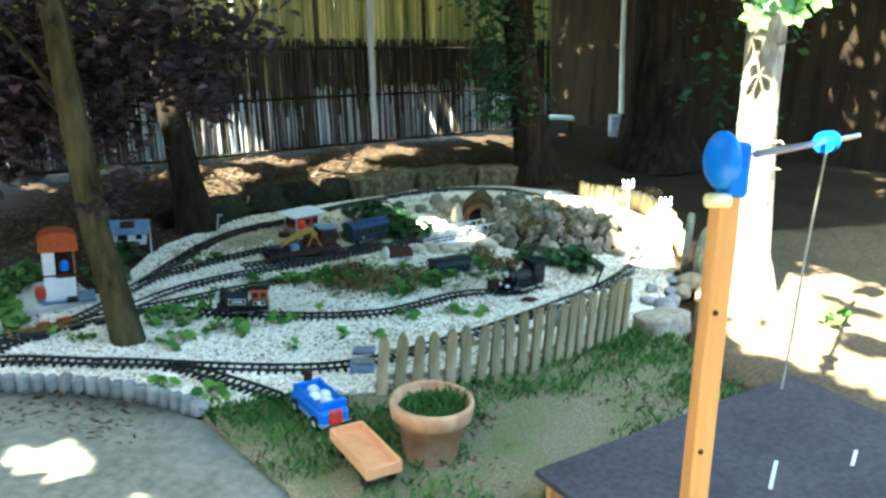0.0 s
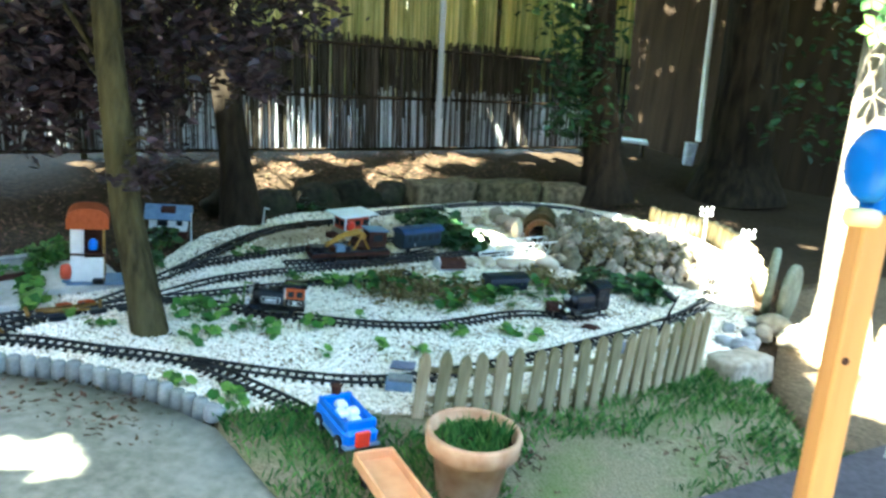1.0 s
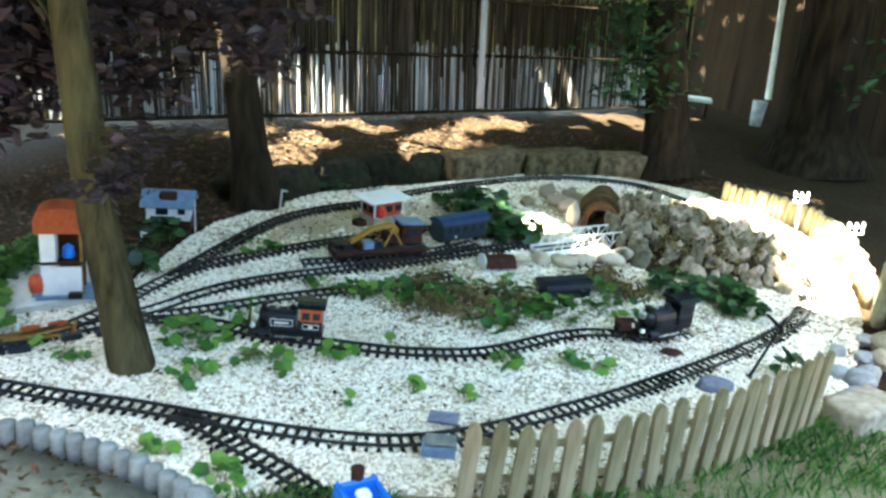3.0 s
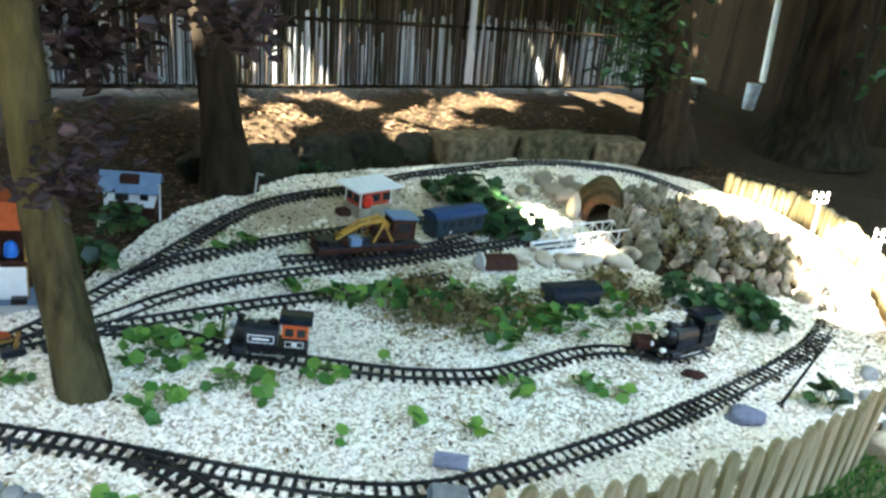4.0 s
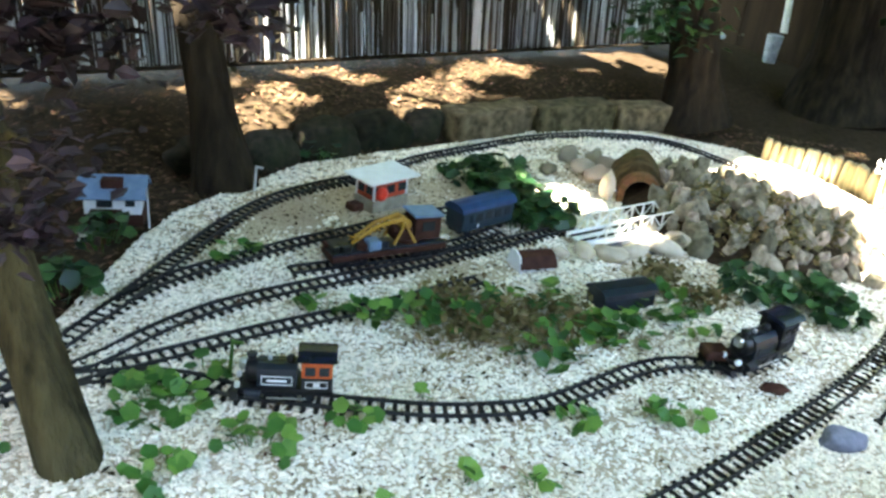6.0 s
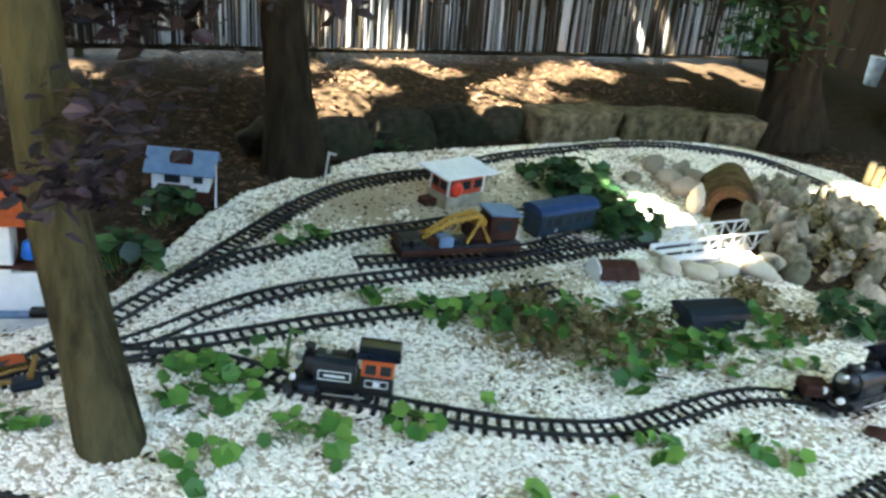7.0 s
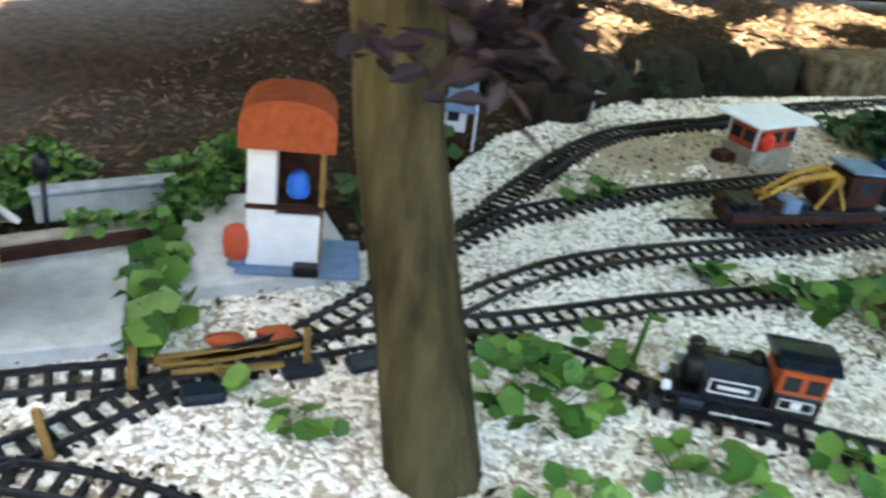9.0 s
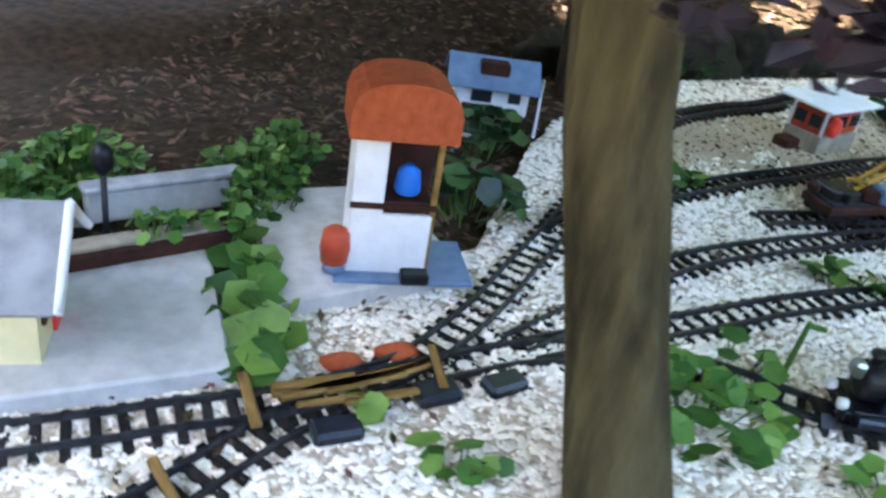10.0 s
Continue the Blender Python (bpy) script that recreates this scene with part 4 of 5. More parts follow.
for k, (x, y, r0) in enumerate(((-0.46, 4.05, 0.10), (-0.33, 4.22, 0.12), (-0.36, 4.15, 0.12), (-0.55, 4.22, 0.08), (-0.2, 4.3, 0.08), (0.2, 4.62, 0.08), (0.05, 4.75, 0.07), (0.3, 5.1, 0.08), (0.48, 5.15, 0.1), (0.62, 5.25, 0.1), (0.4, 5.35, 0.1), (0.18, 5.3, 0.06))):
    r = random.Random(600 + k)
    bits = [(x + r.gauss(0, r0 * 0.6), y + r.gauss(0, r0 * 0.6), 0.005 + abs(r.gauss(0, 0.022))) for _ in range(190)]
    bits = [(p[0], p[1], p[2] + mound(p[0], p[1])) for p in bits]
    tagged(leaf_mesh("dry_herb", bits, 0.026, "heather", None, 1.0, 600 + k), "brownish dry herbs growing in the gravel", "plant", "garden plants", "stuff")
for k, (x, y) in enumerate(((-1.80, 3.27), (-1.83, 3.21), (-1.77, 3.31))):
    herb((x, y, 0.05), 0.035, 16, 0.014, "leaf_bright", "small green plant in the brown trough", 720 + k, 0.05)
herb((1.78, 4.35, 0), 0.08, 14, 0.03, "leaf", "small green plant on the sandy ground", 701, 0.1)
herb((2.0, 4.0, 0), 0.08, 14, 0.03, "leaf", "small green plant on the sandy ground", 702, 0.1)


# ---- flower pot ----
def build_pot():
    root = thing("flower_pot", "round terracotta flower pot with a thick rim and grass", "flower pot", pose(0.26, 2.715, -0.01) @ Matrix.Scale(0.95, 4))
    part("pot", bm_lathe([(0.082, 0), (0.086, 0.004), (0.112, 0.145), (0.124, 0.147), (0.132, 0.15), (0.136, 0.198), (0.132, 0.204), (0.122, 0.204), (0.118, 0.196), (0.112, 0.165)], 40), "terracotta", root)
    part("soil", bm_lathe([(0.10, 0.15), (0.112, 0.168), (0.06, 0.172), (0.01, 0.173)], 24), "dirt", root)
    r = random.Random(4)
    verts, faces = [], []
    for _ in range(700):
        a, d = r.uniform(0, 6.283), 0.098 * math.sqrt(r.random())
        x, y = d * math.cos(a), d * math.sin(a)
        h, b, ln = r.uniform(0.02, 0.07) * (1.15 if x > 0.02 and y > 0.0 else 0.6), r.uniform(0, 6.283), r.uniform(0.005, 0.025)
        w = 0.002
        k = len(verts)
        verts += [(x - w, y, 0.165), (x + w, y, 0.165), (x + 0.4 * ln * math.cos(b), y + 0.4 * ln * math.sin(b), 0.165 + h * 0.7), (x + ln * math.cos(b), y + ln * math.sin(b), 0.165 + h)]
        faces += [(k, k + 1, k + 2), (k + 1, k + 3, k + 2), (k, k + 2, k + 3)]
    g = raw("grass_tuft", verts, faces, "grass", root)
    g["label"] = "green grass tuft"


build_pot()


# ---- toy vehicles on the lawn ----
def wheel(parent, x, y, z, r, w, material="black", hub=None, name="wheel"):
    ob = part(name, bm_cyl(r, r, w, (0, 0, -w / 2), 14), material, parent, m=pose(x, y, z, 90, 0, 0))
    if hub:
        part("hub", bm_cyl(r * 0.45, r * 0.4, w * 1.15, (0, 0, -w * 0.575), 10), hub, ob)
    return ob


def build_toys():
    t = thing("toy_rail_tractor", "blue plastic toy railcar with white seats on the grass", "toy vehicle", pose(-0.142, 2.815, 0.0, 0, 0, -42))
    part("body", bm_box(0.225, 0.105, 0.05, (0, 0, 0.028), 0.012), "blue", t)
    part("sill", bm_box(0.235, 0.112, 0.012, (0, 0, 0.026), 0.004), "greyblue", t)
    for y in (-0.044, 0.044):
        part("side_board", bm_box(0.20, 0.012, 0.026, (0, y, 0.072), 0.005), "blue", t)
    for x in (-0.075, 0.092):
        part("end_board", bm_box(0.012, 0.096, 0.034, (x, 0, 0.072), 0.005), "blue", t)
    for x, y in ((-0.045, 0.0), (0.005, 0.017), (0.005, -0.02), (0.05, 0.0)):
        part("seat", bm_box(0.034, 0.034, 0.022, (x, y, 0.074), 0.006), "white", t, "white seat block")
    part("chimney", bm_cyl(0.013, 0.016, 0.055, (-0.085, 0, 0.075), 14), "rust", t, "red-brown stub chimney")
    part("front_panel", bm_box(0.014, 0.045, 0.05, (0.112, 0, 0.028), 0.004), "red", t, "red front panel")
    for x in (-0.07, 0.07):
        for y in (-0.05, 0.05):
            wheel(t, x, y, 0.026, 0.027, 0.016, "black", "white")
    w = thing("toy_wagon", "orange plastic open toy wagon coupled behind the blue railcar", "toy wagon", pose(0.095, 2.565, 0.0, 0, 0, -46))
    part("floor", bm_box(0.26, 0.112, 0.01, (0, 0, 0.045), 0.003), "salmon", w)
    for y in (-0.053, 0.053):
        part("side_board", bm_box(0.26, 0.008, 0.034, (0, y, 0.05), 0.003), "salmon", w)
    for x in (-0.127, 0.127):
        part("end_board", bm_box(0.008, 0.104, 0.034, (x, 0, 0.05), 0.003), "salmon", w)
    part("frame", bm_box(0.22, 0.05, 0.018, (0, 0, 0.027), 0.003), "rust", w)
    part("coupling", bm_box(0.05, 0.016, 0.01, (-0.15, 0, 0.032), 0.003), "black", w)
    for x in (-0.085, 0.085):
        for y in (-0.04, 0.04):
            wheel(w, x, y, 0.022, 0.023, 0.012, "black", "rust")


build_toys()


# ---- play frame and covered sandbox ----
def build_play():
    box = thing("sandbox", "wooden sandbox closed with a grey-brown felt cover", "sandbox", pose(1.03, 2.972, -0.02, 0, 0, 47.6))
    for y, ln in ((-0.02, 1.19), (-0.86, 1.19)):
        part("side_plank", bm_box(ln, 0.024, 0.105, (0, y, 0), 0.004), "orangewood", box)
    for x in (-0.58, 0.58):
        part("end_plank", bm_box(0.024, 0.81, 0.105, (x, -0.44, 0), 0.004), "orangewood", box)
    bm = bm_box(1.23, 0.92, 0.018, (0, -0.44, 0.108), 0.0)
    bmesh.ops.subdivide_edges(bm, edges=bm.edges[:], cuts=14, use_grid_fill=True)
    for v in bm.verts:
        v.co.z += 0.004 * noise.noise((v.co.x * 5, v.co.y * 5, 1))
    part("cover", bm, "cover", box, "grey-brown felt cover")
    # white strips stand for the bright reflections on the cover
    for x, y, rz, ln in ((-0.05, -0.35, 28, 0.16), (0.243, -0.423, 23, 0.10)):
        part("glint_mark", bm_box(ln, 0.010, 0.003, (x, y, 0.1285), 0, rz=rz), "white", box, "white streak painted as a glint")
    f = thing("swing_frame", "orange glazed timber post with blue bracket and steel bar", "swing frame", pose(0.988, 2.214, 0.113, -5, 0, 20))
    part("post", bm_box(0.046, 0.052, 0.87, (0, 0, 0), 0.004), "orangewood", f)
    for z in (0.30, 0.62):
        part("knot", bm_cyl(0.007, 0.006, 0.002, (-0.008, -0.0262, z), 10, rx=90), "rust", f, "dark wood knot")
    part("bracket", bm_lathe([(0.056, 0), (0.06, 0.005), (0.06, 0.016), (0.05, 0.026), (0.026, 0.03), (0.008, 0.031)], 24), "blue", f, "blue ribbed plastic disc", m=pose(-0.012, -0.012, 0.945, 90, 0, -85))
    part("bracket_block", bm_box(0.05, 0.058, 0.115, (0.012, 0, 0.868), 0.008), "blue", f, "blue plastic bracket block")
    part("plug", bm_lathe([(0.011, 0), (0.0155, 0.003), (0.0155, 0.052), (0.009, 0.054)], 16), "cream", f, "cream plastic plug", m=pose(0.0, -0.02, 0.862, 90, 0, -85))
    inv = f.matrix_basis.inverted()
    a, b = inv @ Vector((1.008, 2.274, 1.073)), inv @ Vector((1.712, 4.24, 0.88))
    part("bar", bm_tube([a, b], [0.0085, 0.0085], 12), "chrome", f, "steel bar")
    q = inv @ Vector((1.37, 3.28, 0.973))
    d = (b - a).normalized()
    part("bush", bm_tube([q - d * 0.07, q - d * 0.04, q - d * 0.038, q + d * 0.038, q + d * 0.04, q + d * 0.07], [0.033, 0.033, 0.022, 0.022, 0.033, 0.033], 16), "blue", f, "blue plastic bush")
    rp = thing("rope", "thin swing rope hanging from the steel bar", "rope")
    part("strand", bm_tube([(1.375, 3.29, 0.95), (1.372, 3.30, 0.6), (1.378, 3.31, 0.3), (1.372, 3.30, -0.01)], [0.004] * 4, 6), "rope", rp)


build_play()


# ---- locomotives and rolling stock ----
def locomotive(m, label, cab, panel, big=1.0):
    t = thing("model_locomotive", label, "model train", m @ Matrix.Scale(big, 4), "rolling stock")
    part("frame", bm_box(0.235, 0.07, 0.016, (0, 0, 0.022), 0.003), "black", t)
    part("running_board", bm_box(0.225, 0.084, 0.005, (0.0, 0, 0.042), 0.001), "black", t)
    bm = bm_lathe([(0.022, 0), (0.031, 0.004), (0.031, 0.118), (0.027, 0.126), (0.012, 0.129)], 22)
    part("boiler", bm, "black", t, m=pose(-0.022, 0, 0.078, 0, 90, 0))
    tank = [(-0.036, 0.046), (0.036, 0.046), (0.038, 0.075), (0.031, 0.098), (0.018, 0.108), (-0.018, 0.108), (-0.031, 0.098), (-0.038, 0.075)]
    bm = bm_extrude(tank, -0.045, 0.055)
    part("saddle_tank", bm, "darkgrey", t, m=pose(0.03, 0, 0, 0, 0, 90))
    for s in (-1, 1):
        y = 0.0395 * s
        for z in (0.057, 0.081):
            part("panel_line", bm_box(0.076, 0.0016, 0.0022, (0.025, y, z)), panel, t, "pale painted panel line")
        for x in (-0.013, 0.063):
            part("panel_line", bm_box(0.0022, 0.0016, 0.026, (x, y, 0.057)), panel, t)
        part("lettering", bm_box(0.05, 0.0014, 0.006, (0.025, y, 0.0665)), panel, t, "pale lettering bar")
    part("cab_lower", bm_box(0.078, 0.082, 0.034, (-0.075, 0, 0.045), 0.003), "black", t)
    bm = bm_box(0.078, 0.08, 0.052, (-0.075, 0, 0.079), 0.002)
    up = part("cab", bm, cab, t, "cab side" if cab == "black" else "orange-red cab")
    for s in (-1, 1):
        for x in (-0.094, -0.058):
            part("window", bm_box(0.026, 0.002, 0.026, (x, 0.0408 * s, 0.088), 0), "glass", up)
        for z in (0.052, 0.07):
            part("panel_line", bm_box(0.056, 0.0014, 0.002, (-0.075, 0.0418 * s, z)), panel, t)
        for x in (-0.102, -0.048):
            part("panel_line", bm_box(0.002, 0.0014, 0.02, (x, 0.0418 * s, 0.052)), panel, t)
        part("plate", bm_box(0.016, 0.0014, 0.012, (-0.075, 0.0418 * s, 0.056)), panel, t, "pale plate")
    roof = [(-0.047, 0.130), (0.047, 0.130), (0.047, 0.134), (0.034, 0.142), (0.014, 0.146), (-0.014, 0.146), (-0.034, 0.142), (-0.047, 0.134)]
    part("roof", bm_extrude(roof, -0.05, 0.05), "cabroof", t, m=pose(-0.075, 0, 0, 0, 0, 90))
    part("chimney", bm_lathe([(0.009, 0), (0.009, 0.010), (0.014, 0.018), (0.014, 0.022), (0.008, 0.026)], 16), "black", t, m=pose(0.09, 0, 0.104))
    part("dome", bm_lathe([(0.013, 0), (0.013, 0.012), (0.009, 0.019), (0.003, 0.021)], 14), "black", t, m=pose(-0.008, 0, 0.104))
    part("bell", bm_lathe([(0.006, 0), (0.006, 0.01), (0.002, 0.014)], 10), "chrome", t, m=pose(0.045, 0, 0.107))
    part("headlamp", bm_box(0.02, 0.026, 0.026, (0.112, 0, 0.082), 0.005), "chrome", t, "pale grey headlamp")
    part("buffer_beam", bm_box(0.01, 0.078, 0.018, (0.118, 0, 0.024), 0.002), "black", t)
    for y in (-0.024, 0.024):
        part("lamp", bm_lathe([(0.008, 0), (0.009, 0.003), (0.009, 0.012), (0.004, 0.014)], 12), "white", t, "white lamp", m=pose(0.118, y, 0.045, 0, 90, 0))
    for s in (-1, 1):
        part("cylinder", bm_cyl(0.011, 0.011, 0.04, (0.065, 0.042 * s, 0.032), 14, ry=90), "darkgrey", t)
        part("coupling_rod", bm_box(0.10, 0.003, 0.005, (0.0, 0.042 * s, 0.016), 0.001), "chrome", t)
        for x in (-0.055, -0.01, 0.04):
            wheel(t, x, 0.033 * s, 0.019, 0.019, 0.008, "black", "darkgrey")
    part("cowcatcher", bm_extrude([(-0.035, 0), (0.035, 0), (0.02, 0.016), (-0.02, 0.016)], 0, 0.022), "black", t, m=pose(0.122, 0, 0.003, 0, 0, -90))
    return t


RAILTOP = 0.0165
locomotive(pose(-0.772, 3.553, RAILTOP - 0.001, 0, 0, 203), "black model tank locomotive with orange-red cab on the track", "orange", "white", 0.92)
locomotive(pose(0.345, 4.272, RAILTOP - 0.001, 0, 0, 232), "black model steam locomotive standing on the track among plants", "black", "darkgrey", 1.0)
ten = thing("model_tender_wagon", "small rusty-red model wagon beside the black locomotive", "model wagon", pose(0.225, 4.203, RAILTOP, 0, 0, 24), "rolling stock")
part("body", bm_box(0.07, 0.06, 0.03, (0, 0, 0.022), 0.004), "rust", ten)
for x in (-0.022, 0.022):
    for y in (-0.024, 0.024):
        wheel(ten, x, y, 0.012, 0.012, 0.006)


def build_crane():
    t = thing("model_crane_wagon", "yellow model crane on a dark flat wagon with grey-roofed cab", "model crane", pose(-0.825, 4.385, RAILTOP - 0.001, 0, 0, 46) @ Matrix.Diagonal((1.15, 1.1, 1.25, 1)), "rolling stock")
    part("chassis", bm_box(0.36, 0.085, 0.016, (-0.01, 0, 0.022), 0.003), "rust", t)
    part("deck", bm_box(0.35, 0.075, 0.006, (-0.01, 0, 0.038), 0.001), "darkgrey", t)
    for x in (-0.15, -0.09, 0.08, 0.14):
        for y in (-0.026, 0.026):
            wheel(t, x, y, 0.014, 0.0145, 0.006)
    for x in (-0.14, 0.11):
        part("bogie", bm_box(0.09, 0.07, 0.012, (x, 0, 0.012), 0.002), "black", t)
    part("turntable", bm_cyl(0.035, 0.035, 0.01, (0.06, 0, 0.044), 18), "rust", t)
    cab = part("cab", bm_box(0.085, 0.075, 0.062, (0.105, 0, 0.054), 0.003), "rust", t, "brown cab")
    for s in (-1, 1):
        part("window", bm_box(0.04, 0.002, 0.026, (0.105, 0.0385 * s, 0.08)), "glass", cab)
    part("cab_roof", bm_box(0.10, 0.088, 0.006, (0.105, 0, 0.119), 0.002, ry=4), "greyblue", t, "grey-blue roof sheet")
    part("engine_cover", bm_box(0.06, 0.06, 0.034, (0.035, 0, 0.054), 0.006), "rust", t)
    part("winch_drum", bm_cyl(0.016, 0.016, 0.05, (0.04, 0.025, 0.098), 14, rx=90), "yellow", t, "ochre winch drum")
    for y in (-0.034, 0.034):
        part("side_frame", bm_tube([(0.0, y, 0.05), (0.03, y, 0.105), (0.068, y, 0.05)], [0.005] * 3, 6), "yellow", t, "ochre side frame")
    for k in range(6):
        part("load_crate", bm_box(0.034, 0.03 + 0.004 * (k % 3), 0.014 + 0.006 * (k % 2), (-0.175 + 0.028 * k, 0.022 - 0.045 * (k % 2), 0.044), 0.003, rz=17 * k), ("rust", "black", "darkgrey")[k % 3], t)
    for s in (-1, 1):
        line = [(0.055, 0.022 * s, 0.07), (0.03, 0.02 * s, 0.115), (-0.045, 0.014 * s, 0.10), (-0.12, 0.008 * s, 0.058)]
        part("jib_girder", bm_tube(line, [0.0065, 0.0065, 0.006, 0.005], 6), "yellow", t, "yellow jib girder")
        for k in range(5):
            x = 0.02 - 0.03 * k
            part("brace", bm_tube([(x, 0.018 * s, 0.108 - 0.009 * k), (x - 0.015, -0.017 * s, 0.103 - 0.009 * k)], [0.003, 0.003], 5), "yellow", t)
    part("hook_block", bm_box(0.018, 0.014, 0.02, (-0.115, 0, 0.044), 0.003), "black", t)
    part("tool_chest", bm_box(0.04, 0.04, 0.028, (-0.065, -0.03, 0.044), 0.004), "greyblue", t, "grey-blue chest")
    part("coal_box", bm_box(0.055, 0.06, 0.018, (-0.155, 0, 0.044), 0.003), "black", t)


build_crane()


def build_coach():
    t = thing("model_coach", "dark blue model railway coach with a rounded blue roof", "model coach", pose(-0.615, 4.775, RAILTOP - 0.001, 0, 0, 58) @ Matrix.Scale(1.03, 4), "rolling stock")
    body = part("body", bm_box(0.25, 0.088, 0.072, (0, 0, 0.026), 0.003), "coachblue", t)
    for s in (-1, 1):
        for k in range(5):
            part("window", bm_box(0.028, 0.002, 0.026, (-0.092 + 0.046 * k, 0.0448 * s, 0.058)), "glass", body)
    part("door_panel", bm_box(0.03, 0.002, 0.06, (-0.108, -0.045, 0.03)), "coachblue", body)
    part("number_plate", bm_box(0.008, 0.002, 0.012, (-0.05, -0.0452, 0.034)), "white", body, "small white plate")
    out = [(-0.05, 0.098), (0.05, 0.098), (0.046, 0.11), (0.028, 0.122), (0, 0.126), (-0.028, 0.122), (-0.046, 0.11)]
    part("roof", bm_extrude(out, -0.132, 0.132), "roofblue", t, "bright blue rounded roof", m=pose(0, 0, 0, 0, 0, 90))
    part("underframe", bm_box(0.25, 0.06, 0.012, (0, 0, 0.016), 0.002), "black", t)
    for x in (-0.08, 0.08):
        for y in (-0.026, 0.026):
            wheel(t, x, y, 0.013, 0.0135, 0.006)


build_coach()


# ---- model buildings ----
def build_hut():
    t = thing("model_signal_hut", "small model signal hut with flat white roof and orange walls", "model building", pose(-1.02, 4.83, 0.0, 0, 0, 62) @ Matrix.Scale(1.06, 4))
    part("plinth", bm_box(0.165, 0.105, 0.052, (0, 0, -0.004), 0.003), "stone", t, "grey stone plinth")
    w = part("wall", bm_box(0.155, 0.095, 0.06, (0, 0, 0.048), 0.002), "hutred", t)
    for x in (-0.055, 0.0, 0.055):
        part("window", bm_box(0.036, 0.003, 0.03, (x, -0.0485, 0.066)), "glass", w)
        part("window", bm_box(0.036, 0.003, 0.03, (x, 0.0485, 0.066)), "glass", w)
    for y in (-0.022, 0.022):
        part("window", bm_box(0.003, 0.032, 0.03, (-0.0785, y, 0.066)), "glass", w)
    for x in (-0.076, 0.076):
        for y in (-0.046, 0.046):
            part("corner_post", bm_box(0.007, 0.007, 0.075, (x, y, 0.046)), "white", t)
    part("roof", bm_box(0.235, 0.155, 0.007, (0, 0, 0.121), 0.002, rx=2), "white", t, "flat white roof sheet")
    part("signal_disc", bm_lathe([(0.022, 0), (0.025, 0.003), (0.025, 0.014), (0.014, 0.018)], 18), "red", t, "round red signal disc", m=pose(-0.052, -0.052, 0.074, 90, 0, 0))
    part("stair", bm_box(0.05, 0.05, 0.03, (-0.105, 0.02, -0.004), 0.004), "rust", t)


build_hut()


def gable(t, sx, sy, z0, rise_, over, material, thick=0.006, label=""):
    for s in (-1, 1):
        ang = math.degrees(math.atan2(rise_, sy / 2))
        ln = math.hypot(rise_, sy / 2) + over
        bm = bm_box(sx + 2 * over, ln, thick, (0, 0, 0), 0.001)
        part("roof_slope", bm, material, t, label, m=pose(0, s * (sy / 4 + over * 0.35), z0 + rise_ / 2 - over * 0.2, -s * ang, 0, 0))


